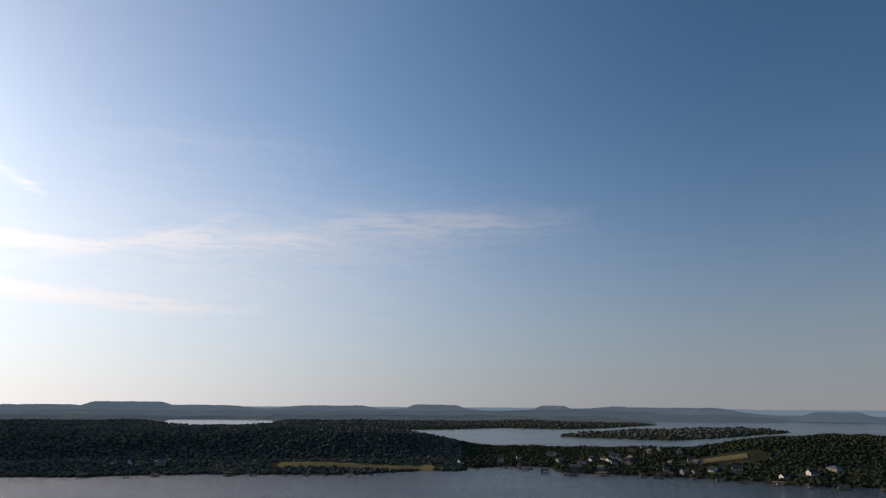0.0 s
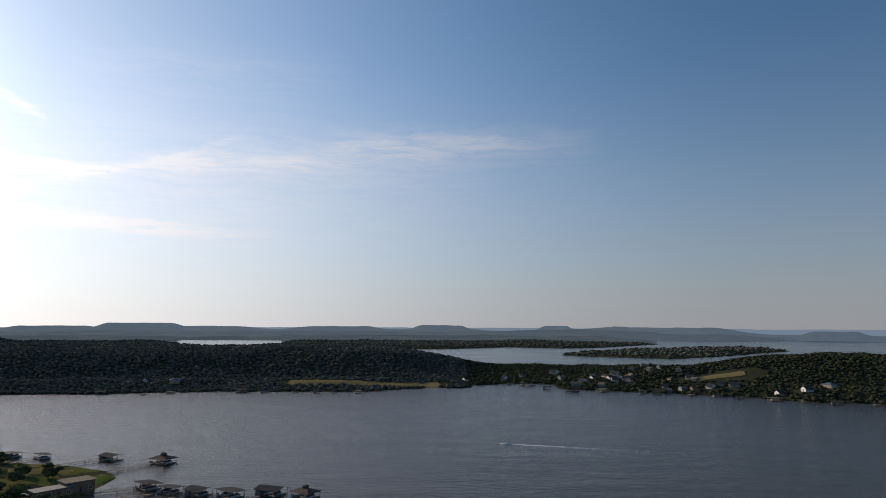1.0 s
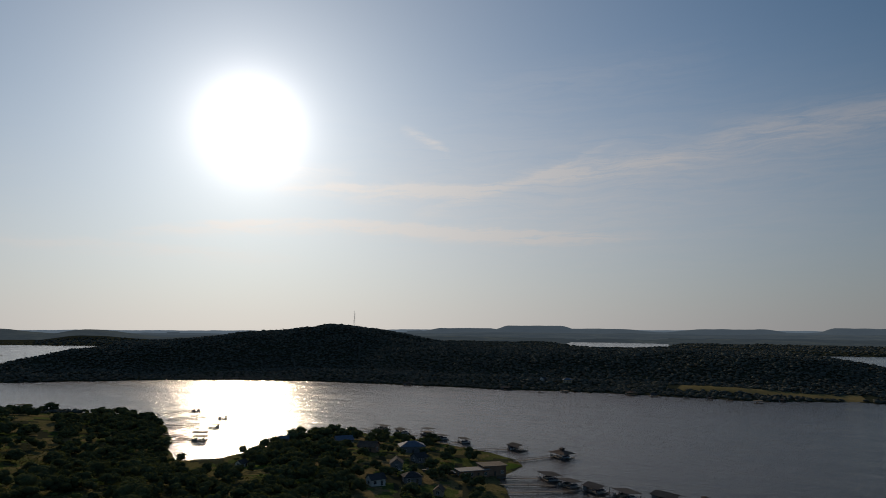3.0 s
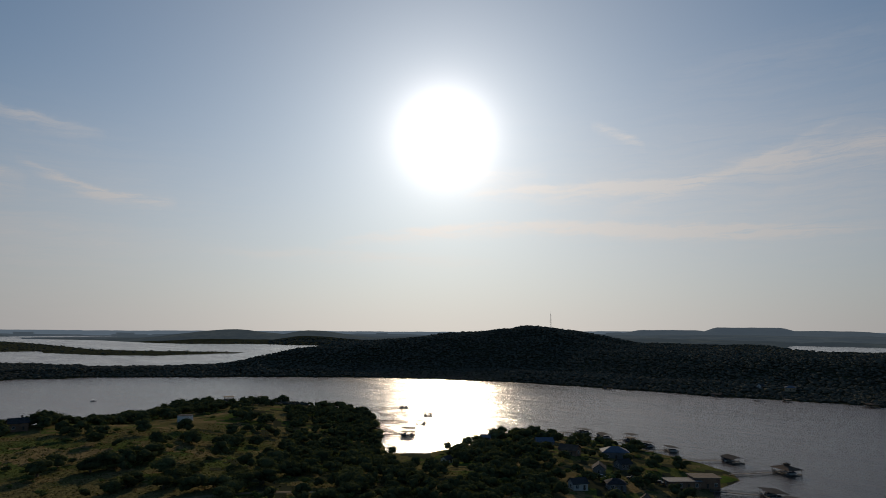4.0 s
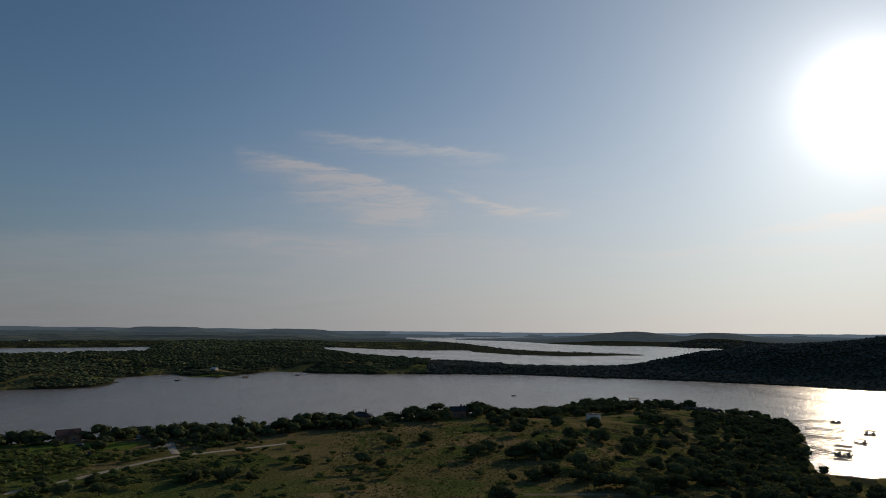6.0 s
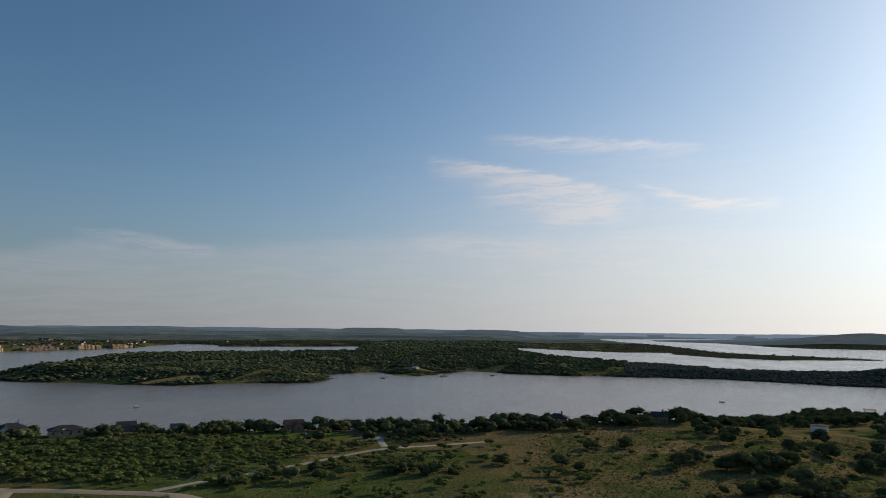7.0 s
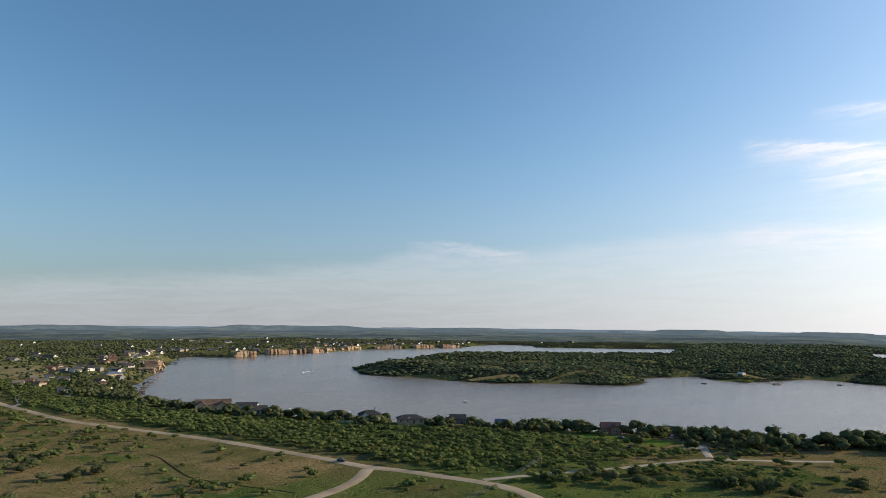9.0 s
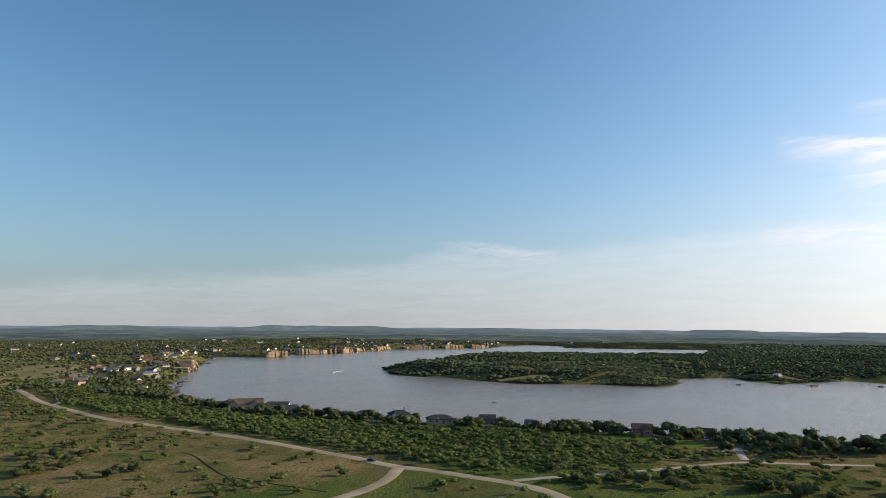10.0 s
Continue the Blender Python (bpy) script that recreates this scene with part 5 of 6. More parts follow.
FAR_DOCKS = [(-368, 724, 12.5), (-323, 722, 7.5), (-298, 735, 8.8), (-225, 752, 13.0), (-200, 752, 9.1), (-166, 755, 6.5), (-142, 754, 6.5), (-123, 756, 6.5), (-95, 752, 9.1), (-75, 776, 6.7),
             (87, 872, 7.6), (112, 857, 13.2), (126, 810, 9.7), (152, 788, 17), (187, 784, 14.9), (229, 768, 9.2), (244, 762, 11.7), (278, 750, 9.0), (299, 734, 10.1), (319, 720, 8.8),
             (345, 698, 13.2), (363, 676, 7.0), (392, 668, 11.5), (428, 661, 9.1), (-497, 700, 10.3), (-640, 306, 11.0), (-655, 280, 14.2), (105, 868, 10)]
FAR_DOCKS_W = [(-625, -1018, 9.7), (-760, -1195, 13.9), (-850, -1320, 10.4), (-500, -840, 11.1), (-450, -770, 9), (-420, -722, 9.4), (-470, -800, 9), (-410, -705, 8)]
for k, (x, y, w_) in enumerate(FAR_DOCKS + FAR_DOCKS_W):
    put_dock(x, y, w_, (0, 2, 4, 1, 0, 3)[k % 6], 25 * math.sin(k * 1.9) + (60 if y < 0 else 0))

# ---- boats ----
def covered_boat():
    root = boat("moored motor boat with an added dark cover for the shade in its slip", 6.2)
    # dark cover added so that the slip looks shaded beneath the dock roof
    part("cover", Shape().poly([(-3.0, -1.15, 0.8), (1.6, -1.0, 0.9), (1.6, 1.0, 0.9), (-3.0, 1.15, 0.8), (-2.6, 0, 1.5), (1.2, 0, 1.55)], [(0, 1, 5, 4), (1, 2, 5), (2, 3, 4, 5), (3, 0, 4)]), NAVY, root, "added dark cover that stands in for shade under the roof")
    root["group"] = "boats moored in the docks"
    return root


moored = covered_boat()
moored.matrix_world = Matrix.Translation((-186, 376, 0.45)) @ Matrix.Rotation(radians(60), 4, "Z")
for k, (x, y, w_, kind) in enumerate(DOCKS[1:]):
    ang = (-30 if x > -240 else -20) + 9 * math.sin((k + 1) * 2.3) + (60 if -500 < x < -360 else 0)
    ca, sa = math.cos(radians(ang)), math.sin(radians(ang))
    for off in ((-0.22, 0.23) if k % 3 else (0.23,)):
        px, py = x + off * w_ * ca - 0.6 * sa, y + off * w_ * sa + 0.6 * ca
        copy_thing(moored, Matrix.Translation((px, py, 0.45)) @ Matrix.Rotation(radians(ang + 90), 4, "Z") @ Matrix.Diagonal((0.9, 0.9, 0.9, 1)))
b = boat("white speedboat heading across the lake with a foaming wake", 6.5)
b.matrix_world = Matrix.Translation((42, 435, 0.1)) @ Matrix.Rotation(radians(163), 4, "Z") @ Matrix.Rotation(radians(-5), 4, "Y") @ Matrix.Scale(0.62, 4)
b = boat("white pontoon boat with a canopy drifting on the lake", 7.5, True)
b.matrix_world = Matrix.Translation((-561, -374, 0)) @ Matrix.Rotation(radians(125), 4, "Z") @ Matrix.Scale(0.75, 4)
for x, y, turn, s in ((-756, -824, 20, 1.0), (-1374, -1399, 10, 1.0), (-1462, -1437, 50, 1.0), (-1109, -1051, 80, 1.1), (-717, 170, 100, 1.0), (-1240, -1330, 30, 1)):
    copy_thing(b, Matrix.Translation((x, y, 0)) @ Matrix.Rotation(radians(turn), 4, "Z") @ Matrix.Diagonal((s, s, s, 1)))


def wake(x, y, heading, length, spread, label):
    """Churned water behind a boat: broken ridges of foam that part and fade."""
    g = np.random.default_rng(int(abs(x)))
    s = Shape()
    for k in range(int(length * 6)):
        u = g.random() ** 2.2 * length
        side = (-1, 1, 0)[k % 3]
        v = side * u * spread + g.normal() * (0.35 + u * 0.012)
        r_ = g.uniform(0.4, 1.5) * (1 - u / length) ** 1.5 + 0.15 + 0.7 * math.exp(-u / 7)
        h = 0.12 + 0.45 * math.exp(-u / 6) * g.random()
        s.poly([(-u - r_ * 1.8, v, 0.0), (-u, v - r_ * 0.5, 0.0), (-u + r_, v, 0.0), (-u, v + r_ * 0.5, 0.0), (-u, v, h)], [(0, 1, 4), (1, 2, 4), (2, 3, 4), (3, 0, 4)])
    root = part("boat_wake", s, FOAM, None)
    root.matrix_world = Matrix.Translation((x, y, 0.01)) @ Matrix.Rotation(radians(heading), 4, "Z")
    return tagged(root, label, "wake", kind="stuff")


wake(39, 436, 163, 110, 0.022, "white foaming wake trailing behind the speedboat")
def ripple(pts, width, label):
    """A long low swell that a boat has left on the water."""
    p = np.array(pts, float)
    seg = np.concatenate([[0], np.cumsum(np.hypot(*np.diff(p, axis=0).T))])
    q = np.arange(0, seg[-1], 3.0)
    x, y = np.interp(q, seg, p[:, 0]) + 1.2 * np.sin(q / 37), np.interp(q, seg, p[:, 1]) + 1.2 * np.cos(q / 23)
    tx, ty = np.gradient(x), np.gradient(y)
    ln = np.hypot(tx, ty)
    fade = np.sin(np.pi * (q + 3) / (seg[-1] + 6)) ** 0.5
    rows = [np.stack([x - ty / ln * k * width, y + tx / ln * k * width, h * fade * (1 + 0.4 * np.sin(q / 5.0 + k)) - 0.02], -1)
            for k, h in ((-1.5, 0), (-0.8, 0.13), (-0.2, 0.02), (0.6, 0.1), (1.5, 0))]
    f = [(a * 5 + c, (a + 1) * 5 + c, (a + 1) * 5 + c + 1, a * 5 + c + 1) for a in range(len(q) - 1) for c in range(4)]
    tagged(new("boat_wake", mesh_from("boat_wake", np.stack(rows, 1).reshape(-1, 3), f, WATER, True)), label, "wake", kind="stuff")


ripple([(-712, 166), (-745, 110), (-790, 60), (-798, -32), (-754, -126), (-715, -180)], 1.6, "long low swell left behind by a small boat")
ripple([(-706, 172), (-736, 76), (-725, -63), (-711, -151), (-690, -260)], 1.4, "long low swell left behind by a small boat")
ripple([(-757, -825), (-786, -879), (-808, -926), (-850, -1010)], 1.5, "low swell trailing from a turning boat")
wake(-756, -824, 20, 40, 0.12, "thin foam wake behind a small boat")

# ---- houses on the near bluff ----
N = [("tan stone house with brown shingled gables above the lake", -308, -432, 25, 11, 4.6, 3.4, TAN_WALL, SHINGLE, "gable", [(-8, -3, 8, 9, 4.2, 3.0), (7, -2, 8, 8, 4.0, 2.8)], False, 1, False),
     ("white modern house with a dark low roof above the lake", -316, -403, 15, 10, 6.2, 1.5, WHITE, SHINGLE_GREY, "gable", [], False, 2, True),
     ("brown house half hidden by oaks", -309, -486, 12, 9, 3, 2.4, BRICK, SHINGLE, "gable", [], False, 1, False),
     ("small white cottage with a pitched grey roof", -313, -384, 8, 7, 3, 2.6, WHITE, SHINGLE_GREY, "gable", [], False, 1, False),
     ("low house with a broad dark hip roof", -338, -333, 17, 11, 3.2, 3.2, BRICK, SHINGLE_GREY, "hip", [], False, 1, False),
     ("white two-storey house with grey roof, chimney and garage", -345, -309, 15, 10, 5.8, 2.8, WHITE, SHINGLE_GREY, "hip", [(-3.5, -3, 5, 8, 5.6, 2.2)], True, 2, True),
     ("low tan house with a grey hip roof behind oaks", -343, -272, 17, 10, 2.8, 2.4, TAN_WALL, SHINGLE_GREY, "hip", [], False, 1, False),
     ("white house with a chimney among oaks", -350, -374, 10, 8, 3, 3, WHITE, SHINGLE_GREY, "gable", [], True, 1, False),
     ("grey-roofed bungalow among oaks", -364, -249, 10, 8, 3.4, 2.4, GREY_WALL, TIN, "gable", [], False, 1, False),
     ("pale blue-grey shed house among trees", -372, -221, 7, 6, 3.4, 2, GREY_WALL, BLUE_ROOF, "gable", [], False, 1, False),
     ("house with a rust-red gabled roof beside a lawn", -382, -152, 11, 8, 3.4, 2.6, BRICK, RED_ROOF, "gable", [(2, -3, 5, 6, 3.2, 2.2)], False, 1, False),
     ("tall brown gabled house behind oaks", -404, -121, 8, 8, 4.5, 4.2, TAN_WALL, SHINGLE, "gable", [], False, 1, False),
     ("dark-roofed ranch house with a chimney behind trees", -436, 3, 13, 9, 4.2, 2.6, BRICK, SHINGLE_GREY, "hip", [], True, 1, False),
     ("dark-roofed house behind shore trees", -457, 69, 10, 8, 4.2, 2.4, BRICK, SHINGLE_GREY, "gable", [], True, 1, False)]
for label, x, y, w_, d_, h, rise, wall, roof, style, wings, ch, st, ga in N:
    ob = house(label, w_, d_, h, rise, wall, roof, style, wings, ch, st, ga)
    on_ground(ob, x, y, facing(x, y, 8 * math.sin(x)), 0.6)
    CLEAR.append((x, y, w_ * 0.52 + 2))
    for back, side in (((12, -0.2), (12, 0.2)) if x > -350 and y < -300 else ((9, 0.0),)):
        q = 1 - back / math.hypot(x, y)
        CLEAR.append((x * q - side * w_ * y / math.hypot(x, y), y * q + side * w_ * x / math.hypot(x, y), 6.5 if x > -350 else 4))
# ---- houses between the docks ----
D = [("flat-roofed lake house with a pale tan roof and dark walls", -164, 306, 12, 9, 4.6, 0.4, BRICK, TIN_TAN, "flat", 22), ("long low house with a flat grey roof", -169, 295, 15, 7, 3.2, 0.4, BRICK, GREY_WALL, "flat", 22),
     ("small white house with a pale metal roof", -187, 240, 7, 5, 3, 1.8, WHITE, TIN, "gable", 30), ("blue-roofed boat house by the water", -268, 312, 10, 8, 3.2, 2, GREY_WALL, BLUE_ROOF, "gable", 15),
     ("dark blue lake house with a broad hip roof", -225, 322, 14, 10, 3.6, 2.6, GREY_WALL, BLUE_ROOF, "hip", 10), ("brown house under oaks", -236, 296, 10, 8, 3, 2.2, BRICK, SHINGLE, "gable", -20),
     ("grey cottage with a tin roof", -204, 299, 7, 6, 2.8, 1.8, GREY_WALL, TIN, "gable", 40), ("grey cottage with a front gable", -202, 276, 8, 6, 2.9, 2.2, GREY_WALL, SHINGLE_GREY, "gable", 90),
     ("tiny brown gabled shed", -160, 250, 5, 4, 2.4, 1.6, TAN_WALL, SHINGLE, "gable", 80), ("grey house with a dark shingled roof", -180, 258, 8, 6, 3, 2, GREY_WALL, SHINGLE_GREY, "hip", 12),
     ("small white hut beside the cove", -272, 238, 5, 4, 2.4, 1.4, WHITE, TIN, "gable", 50), ("blue-roofed shed under oaks", -318, 312, 6, 5, 2.6, 1.4, GREY_WALL, BLUE_ROOF, "gable", 0)]
for label, x, y, w_, d_, h, rise, wall, roof, style, turn in D:
    on_ground(house(label, w_, d_, h, rise, wall, roof, style), x, y, facing(x, y, turn))
    CLEAR.append((x, y, w_ * 0.6 + 1.5))
    bx, by = x * (1 - 9 / math.hypot(x, y)), y * (1 - 9 / math.hypot(x, y))
    CLEAR.append((bx, by, 5))

# ---- houses on the far banks, in the town and on the peninsula ----
KINDS = [("white far-off house with a grey roof", WHITE, SHINGLE_GREY, "gable"), ("tan far-off house with a brown roof", TAN_WALL, SHINGLE, "hip"),
         ("white far-off house with a pale metal roof", WHITE, TIN, "gable"), ("far-off house with a blue metal roof", TAN_WALL, BLUE_ROOF, "hip"),
         ("brick far-off house with a rust-red roof", BRICK, RED_ROOF, "gable"), ("grey far-off house with a tan metal roof", GREY_WALL, TIN_TAN, "gable"),
         ("long white metal barn in a clearing of the woods", WHITE, WHITE, "gable")]
far_made = {}


def far_house(x, y, w_, kind, turn=0.0):
    m = Matrix.Translation((x, y, lie(x, y))) @ Matrix.Rotation(radians(facing(x, y, turn)), 4, "Z") @ Matrix.Diagonal((w_ / 14, 0.6 + w_ / 35, 0.65 + w_ / 40, 1))
    CLEAR.append((x, y, w_ * 0.5 + 2))
    s = 1 - (w_ * 0.5 + 7) / math.hypot(x, y)
    CLEAR.append((x * s, y * s, w_ * 0.3 + 2))
    if kind not in far_made:
        label, wall, roof, style = KINDS[kind]
        far_made[kind] = house(label, 14, 10, 3.6, 2.4, wall, roof, style, porch=kind in (0, 2), group="houses across the lake")
        far_made[kind].matrix_world = m
        return far_made[kind]
    return copy_thing(far_made[kind], m @ Matrix.Diagonal((*far_made[kind].scale, 1)).inverted())


FAR = [(-318, 795, 18, 3), (-350, 793, 9, 0), (160, 960, 19, 2), (165, 830, 18, 5), (198, 880, 11, 0), (240, 930, 19, 2), (235, 864, 10, 0), (216, 863, 12, 2), (286, 923, 11, 5),
       (266, 800, 11, 0), (290, 775, 11, 4), (312, 780, 13, 0), (338, 777, 18, 2), (396, 728, 15, 0), (436, 756, 20, 3)]
FAR_B = [(262, 775, 8, 5), (366, 728, 12, 2), (84, 915, 9, 0), (110, 930, 10, 2), (30, 890, 9, 0), (-1062, -218, 10, 6), (-1382, -712, 16, 5), (-1520, -880, 7, 0), (-940, -240, 9, 0),
         (-2000, -500, 14, 2), (-990, -160, 10, 5), (-1030, -90, 9, 0)]
TOWN = [(-463, -927, 11, 0), (-464, -872, 28, 3), (-389, -764, 19, 2), (-301, -655, 7, 0), (-333, -635, 8, 0), (-560, -1080, 18, 4), (-590, -1110, 16, 4), (-569, -1022, 18, 2), (-620, -1200, 15, 5),
        (-650, -1225, 14, 4), (-690, -1205, 10, 0), (-765, -1306, 12, 2), (-790, -1310, 10, 0), (-985, -1560, 15, 0), (-975, -1494, 22, 1)]
for k, (x, y, w_, kind) in enumerate(FAR + FAR_B + TOWN):
    far_house(x, y, w_ * (0.62 if y > 600 else 0.85), kind, 40 * math.sin(k * 2.1))
g = np.random.default_rng(3)
BLUFF = [(-640, -1120), (-800, -1360), (-930, -1500), (-1050, -1370), (-1200, -1470), (-1330, -1420), (-1480, -1490), (-1640, -1520), (-1800, -1450), (-2020, -1400), (-2250, -1490)]
for k in range(84):
    i0 = int(g.integers(len(BLUFF) - 1))
    u = g.random()
    x = BLUFF[i0][0] * (1 - u) + BLUFF[i0 + 1][0] * u
    y = BLUFF[i0][1] * (1 - u) + BLUFF[i0 + 1][1] * u
    back = 15 + abs(g.normal()) * (60 if k < 56 else 260)
    q = 1 + back / math.hypot(x, y)
    if float(shore(np.array([x * q]), np.array([y * q]))[0]) > 14:
        far_house(x * q, y * q, float(g.uniform(9, 18)), int(g.choice([0, 0, 1, 2, 2, 5, 3])), float(g.uniform(-50, 50)))
TOWN_BANK = [(-335, -600), (-385, -690), (-435, -790), (-545, -945), (-670, -1120)]
for k in range(32):
    i0 = k % 4
    u = g.random()
    x = TOWN_BANK[i0][0] * (1 - u) + TOWN_BANK[i0 + 1][0] * u + g.uniform(18, 120)
    y = TOWN_BANK[i0][1] * (1 - u) + TOWN_BANK[i0 + 1][1] * u
    if float(shore(np.array([x]), np.array([y]))[0]) > 12 and y < -700 and math.hypot(x, y) > 760:
        far_house(x, y, float(g.uniform(8, 13)), int(g.choice([1, 5, 5, 0, 4, 2, 2])), float(g.uniform(-50, 50)))
for k in range(26):
    a, r_ = float(g.uniform(146, 163)), float(g.uniform(1300, 2600))
    x, y = bearing(a, r_)
    if float(shore(np.array([x]), np.array([y]))[0]) > 40:
        far_house(x, y, float(g.uniform(10, 20)), int(g.choice([0, 1, 2, 5])), float(g.uniform(-50, 50)))
for k in range(30):
    x, y = bearing(float(g.uniform(112, 148)), float(g.uniform(2450, 3000)))
    if float(shore(np.array([x]), np.array([y]))[0]) > 30:
        far_house(x, y, float(g.uniform(12, 24)), int(g.choice([0, 0, 2, 5])), float(g.uniform(-50, 50)))
for k in range(26):
    x, y = float(g.uniform(150, 330)), float(g.uniform(760, 960))
    if float(shore(np.array([x]), np.array([y]))[0]) > 14:
        far_house(x, y, float(g.uniform(6, 10)), int(g.choice([0, 1, 1, 2, 5, 5])), float(g.uniform(-60, 60)))
ob = house("round white house with a ring-shaped roof", 12, 12, 3, 1.2, WHITE, TIN, "hip")
on_ground(ob, -448, -905, 20)
CLEAR.append((-448, -905, 12))


# ---- limestone cliffs ----
def cliff(a, b, top, label, seed):
    """A broken limestone face of stacked, cracked blocks between two points of the bank."""
    g_ = np.random.default_rng(seed)
    d_ = Vector(b) - Vector(a)
    ln, ang = d_.length, math.atan2(d_[1], d_[0])
    root = thing("cliff", label, "cliff", "limestone cliffs along the lake")
    root.matrix_world = Matrix.Translation((a[0], a[1], 0)) @ Matrix.Rotation(ang, 4, "Z")
    u = 0.0
    while u < ln:
        w_ = float(g_.uniform(3.5, 9))
        h = top * (0.72 + 0.16 * math.sin(u / 16 + seed) + float(g_.uniform(-0.09, 0.09))) * (0.5 if g_.random() < 0.12 else 1.0)
        set_back, s = 3 * math.sin(u / 12 + 2 * seed) + float(g_.uniform(-1.6, 1.6)), Shape()
        z = -2.0
        for layer in range(4):
            z1 = h * (layer + 1) / 4 + float(g_.uniform(-0.8, 0.8))
            y0 = set_back + layer * 0.7 + float(g_.uniform(-0.9, 0.9))
            j_ = g_.uniform(-0.7, 0.7, 8)
            s.poly([(u - 0.3 + j_[0], y0, z), (u + w_ + j_[1], y0 + j_[2], z), (u + w_, y0 + 22, z), (u, y0 + 22, z),
                    (u + j_[3], y0 + j_[4], z1), (u + w_ * 0.5, y0 - 0.6 + j_[5], z1), (u + w_ + j_[6], y0 + j_[7], z1), (u + w_, y0 + 22, z1), (u, y0 + 22, z1)],
                   [(0, 1, 6, 5), (0, 5, 4), (1, 2, 7, 6), (2, 3, 8, 7), (3, 0, 4, 8), (4, 5, 6, 7, 8)])
            z = z1 - 0.2
        part("rock", s, ROCK, root)
        u += w_ * float(g_.choice([0.8, 0.85, 0.9, 0.95, 1.0, 1.9]))
    return root


for k, (a, b, top) in enumerate((((-1060, -1318), (-1004, -1334), 17), ((-1272, -1380), (-1164, -1400), 16), ((-1375, -1402), (-1290, -1384), 14), ((-1450, -1442), (-1380, -1412), 17), ((-1625, -1484), (-1465, -1446), 15),
                                 ((-1775, -1414), (-1640, -1482), 16), ((-1895, -1384), (-1785, -1412), 17), ((-2015, -1354), (-1905, -1382), 15), ((-690, -1122), (-640, -1052), 17), ((-640, -1052), (-600, -1000), 10))):
    if 2 <= k < 8:
        mx, my = (a[0] + b[0]) / 2, (a[1] + b[1]) / 2
        a, b = (mx + (a[0] - mx) * 0.66, my + (a[1] - my) * 0.66), (mx + (b[0] - mx) * 0.66, my + (b[1] - my) * 0.66)
    cliff(b, a, top, "sunlit tan limestone cliff of cracked blocks at the waterline", k) if k < 8 else cliff(b, a, top, "pale tan limestone bluff below lakeside houses", k)

# ---- single things ----
root = thing("water_tank", "low round white steel water tank on the pasture", "water tank")
ring_ = [(math.cos(k / 24 * 6.2832), math.sin(k / 24 * 6.2832)) for k in range(24)]
part("shell", Shape().poly([(5 * x, 5 * y, -0.4) for x, y in ring_] + [(5 * x, 5 * y, 4.4) for x, y in ring_], [(k, (k + 1) % 24, 24 + (k + 1) % 24, 24 + k) for k in range(24)] + [tuple(range(24))[::-1]]), HULL, root)
part("lid", Shape().poly([(5.15 * x, 5.15 * y, 4.35) for x, y in ring_] + [(5.1 * x, 5.1 * y, 4.5) for x, y in ring_] + [(0, 0, 5.0)], [(k, (k + 1) % 24, 24 + (k + 1) % 24, 24 + k) for k in range(24)] + [(24 + k, 24 + (k + 1) % 24, 48) for k in range(24)]), TIN, root, "shallow grey metal lid")
part("ladder", Shape().box(5.02, 5.2, -0.3, -0.24, 0, 4.6).box(5.02, 5.2, 0.24, 0.3, 0, 4.6), STEEL, root)
part("hatch", Shape().box(-0.5, 0.5, 2.0, 3.0, 4.5, 5.0), STEEL, root)
on_ground(root, -464, 168, -110)
CLEAR.append((-464, 168, 12))
CLEAR.append((-444, 160, 14))
CLEAR.append((-424, 153, 14))


def mast(x, y, tall, label, base=1.6, paint=STEEL):
    root = thing("radio_mast", label, "mast")
    for k in range(3):
        a = k * 2.0944
        part("leg", Shape().tube((math.cos(a) * base, math.sin(a) * base, -1), (math.cos(a) * 0.25, math.sin(a) * 0.25, tall), 0.16, 0.1, 5), paint, root)
        br = Shape()
        for s in range(8):
            z0, z1 = tall * s / 8, tall * (s + 1) / 8
            r0, r1 = base * (1 - s / 8) + 0.2, base * (1 - (s + 1) / 8) + 0.2
            a2 = a + 2.0944
            br.tube((math.cos(a) * r0, math.sin(a) * r0, z0), (math.cos(a2) * r1, math.sin(a2) * r1, z1), 0.06, n=4)
        part("brace", br, STEEL, root)
    part("antenna", Shape().tube((0, 0, tall), (0, 0, tall + 4), 0.07, 0.03, 5), STEEL, root)
    for z in (tall * 0.6, tall * 0.85):
        part("dish", Shape().tube((0.5, 0, z), (0.9, 0, z), 0.75, 0.85, 10), WHITE, root)
    root.matrix_world = Matrix.Translation((x, y, lie(x, y)))
    return root


mast(*bearing(40.0, 1268), 30, "grey lattice radio mast on the wooded hilltop")
mast(-1680, -310, 48, "thin grey lattice mast rising above peninsula woods", 1.6, POST)


def pole(x, y, tall, label, arm=True):
    root = thing("utility_pole", label, "utility pole", "utility poles")
    part("post", Shape().tube((0, 0, -1), (0, 0, tall), 0.17, 0.12, 7), POST, root)
    if arm:
        part("crossarm", Shape().box(-1.3, 1.3, -0.07, 0.07, tall - 0.8, tall - 0.62), POST, root)
        for q in (-1.15, 0, 1.15):
            part("insulator", Shape().tube((q, 0, tall - 0.62), (q, 0, tall - 0.35), 0.06, 0.04, 6), WHITE, root)
    else:
        part("lamp", Shape().box(-0.2, 1.1, -0.18, 0.18, tall - 0.1, tall + 0.12), WHITE, root)
    return on_ground(root, x, y, facing(x, y, 35))


pole(-254, -132, 8.5, "dark wooden utility pole with a crossarm beside a lane")
pole(-160, -119, 8.5, "dark wooden utility pole beside the road")
pole(-327, -261, 6, "slim street lamp pole by houses", False)
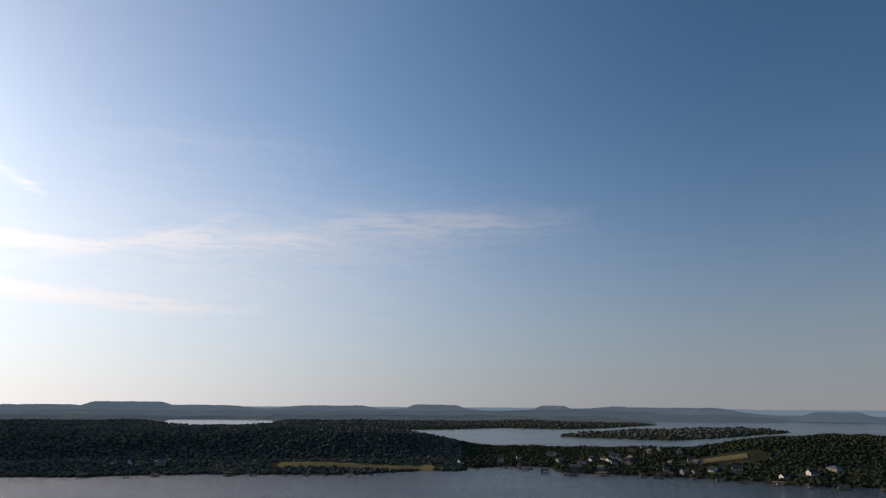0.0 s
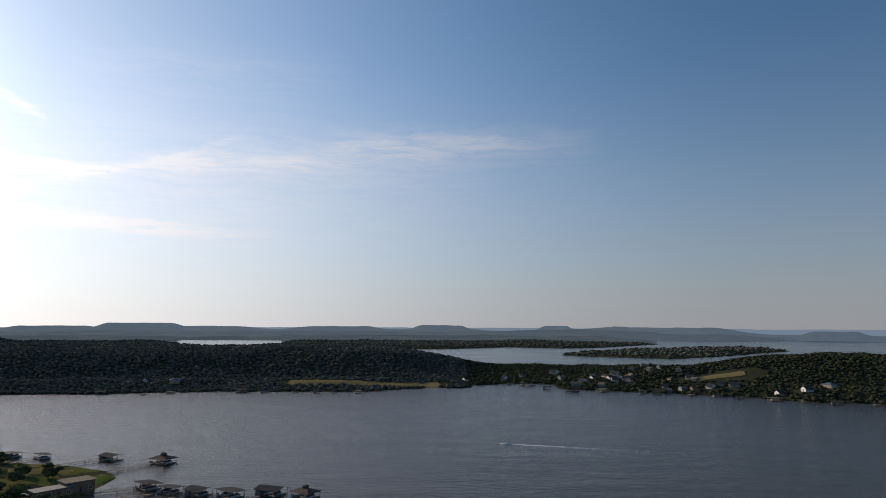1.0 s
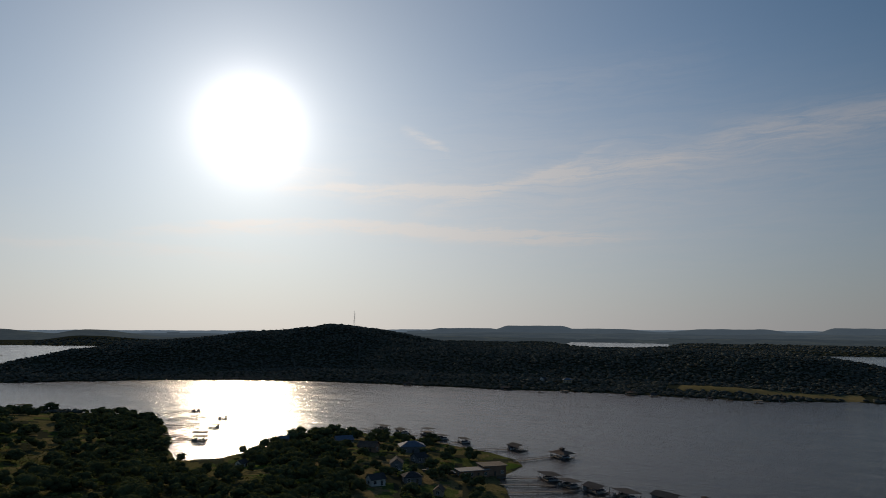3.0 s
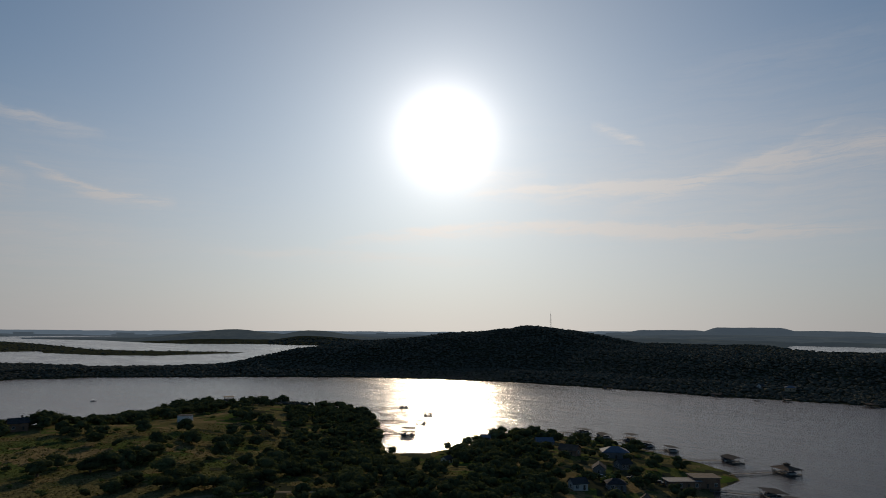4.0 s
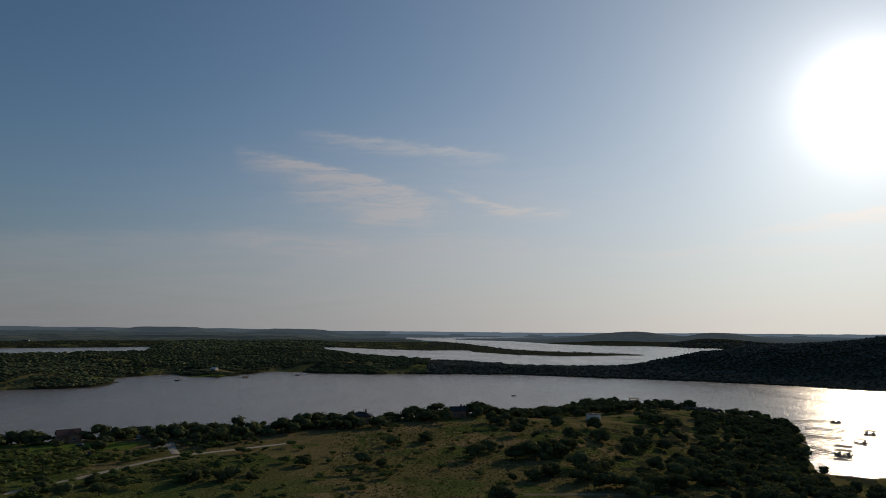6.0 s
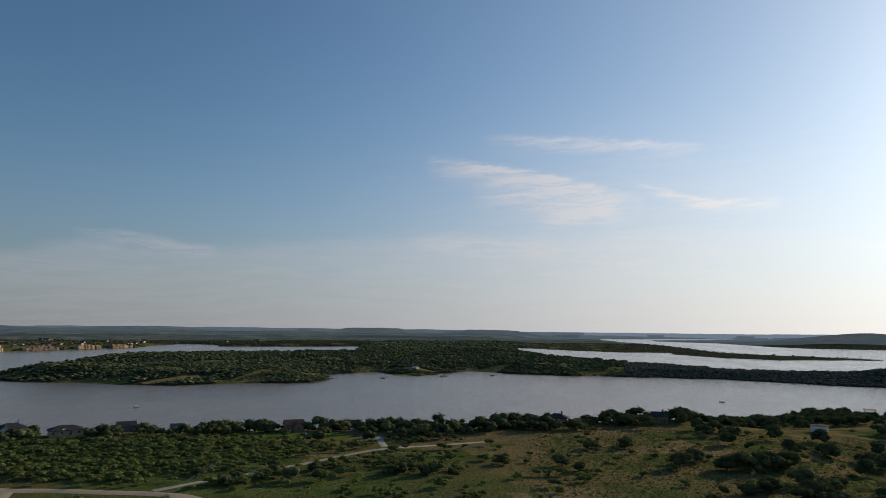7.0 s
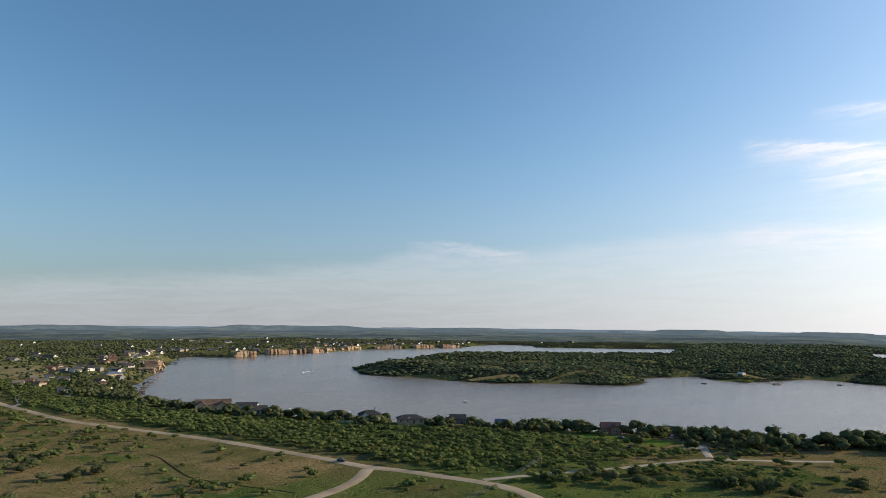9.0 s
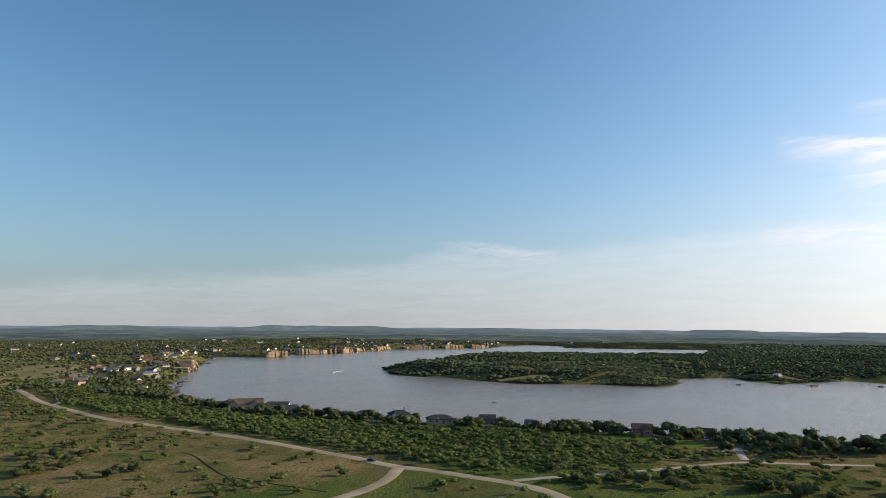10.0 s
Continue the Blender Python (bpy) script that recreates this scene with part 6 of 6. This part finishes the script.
pole(-314, -355, 6, "slim street lamp pole beside lake houses", False)
pole(-329, -313, 6, "slim street lamp pole beside lake houses", False)
pole(-349, -225, 6, "slim street lamp pole among trees", False)
for off in (-1.1, 0, 1.1):
    s = Shape()
    p0, p1 = Vector((-254 + off * 0.5, -132 + off, lie(-254, -132) + 8.2)), Vector((-160 + off * 0.5, -119 + off, lie(-160, -119) + 8.2))
    for k in range(12):
        a, b = p0.lerp(p1, k / 12), p0.lerp(p1, (k + 1) / 12)
        s.tube(a - Vector((0, 0, 1.2 * (1 - (k / 6 - 1) ** 2))), b - Vector((0, 0, 1.2 * (1 - ((k + 1) / 6 - 1) ** 2))), 0.018, n=3)
    tagged(part("power_line", s, STEEL, None), "sagging overhead power line between two poles", "power line")


def car(label, x, y, turn, paint, pickup=False):
    root = thing("pickup_truck" if pickup else "car", label, "car", "parked vehicles")
    s = Shape().box(-2.3, 2.3, -0.9, 0.9, 0.35, 0.95)
    part("body", s, paint, root)
    x0, x1 = (-0.5, 1.0) if pickup else (-1.5, 1.0)
    cab = part("cabin", Shape().poly([(x0, -0.85, 0.95), (x1 + 0.5, -0.85, 0.95), (x1 + 0.5, 0.85, 0.95), (x0, 0.85, 0.95), (x0 + 0.25, -0.7, 1.6), (x1 - 0.1, -0.7, 1.6), (x1 - 0.1, 0.7, 1.6), (x0 + 0.25, 0.7, 1.6)],
                                     [(4, 5, 6, 7), (0, 1, 5, 4), (1, 2, 6, 5), (2, 3, 7, 6), (3, 0, 4, 7)]), GLASS, root, "dark glass cabin")
    part("roof_panel", Shape().box(x0 + 0.22, x1 - 0.08, -0.72, 0.72, 1.6, 1.66), paint, cab)
    for wx in (-1.45, 1.45):
        for wy in (-0.85, 0.85):
            wh = part("wheel", Shape().tube((wx, wy - 0.12, 0.34), (wx, wy + 0.12, 0.34), 0.34, n=12), TYRE, root)
            part("rim", Shape().tube((wx, wy - 0.13, 0.34), (wx, wy + 0.13, 0.34), 0.19, n=8), STEEL, wh)
    for yy in (-0.6, 0.6):
        part("headlight", Shape().box(2.28, 2.33, yy - 0.2, yy + 0.2, 0.62, 0.8), GLASS, root)
    on_ground(root, x, y, turn, 0.1)
    CLEAR.append((x, y, 4))


CLEAR += [(-300, 238, 17), (-285, 226, 15), (-308, 262, 10), (-268, 213, 12), (-322, 252, 14), (-335, 262, 12)]
car("dark pickup truck parked by a lane", -346, -128, 30, PAINT, True)
car("dark car parked beside a lawn", -368, -140, 80, PAINT)
car("white car parked near a lake house", -388, -118, 10, HULL)
for k, (x, y) in enumerate(((-178, 290), (-183, 287), (-189, 284), (-195, 268), (-200, 264))):
    car("white car parked among trees by lake houses" if k % 2 else "dark car parked among trees by lake houses", x, y, 20 + 7 * k, HULL if k % 2 else PAINT, k == 2)
car("dark car driving along the country road", -229, -222, 92, PAINT)


def garden_fence(a, b, label):
    """White posts and two rails along a garden."""
    root = thing("fence", label, "fence", "garden fences")
    ln, ang = math.hypot(b[0] - a[0], b[1] - a[1]), math.atan2(b[1] - a[1], b[0] - a[0])
    root.matrix_world = Matrix.Translation((a[0], a[1], lie(*a))) @ Matrix.Rotation(ang, 4, "Z")
    n = int(ln / 2.2)
    for k in range(n + 1):
        part("post", Shape().box(ln * k / n - 0.08, ln * k / n + 0.08, -0.08, 0.08, -0.6, 1.35), WHITE, root)
    for z in (0.35, 0.8, 1.15):
        part("rail", Shape().box(0, ln, -0.04, 0.04, z, z + 0.14), WHITE, root)


garden_fence((-315, -315), (-323, -302), "low white post-and-rail fence in front of a house")
garden_fence((-352, -106), (-368, -96), "low white post-and-rail fence beside a lawn")
plant()
lone_trees()
tufts()
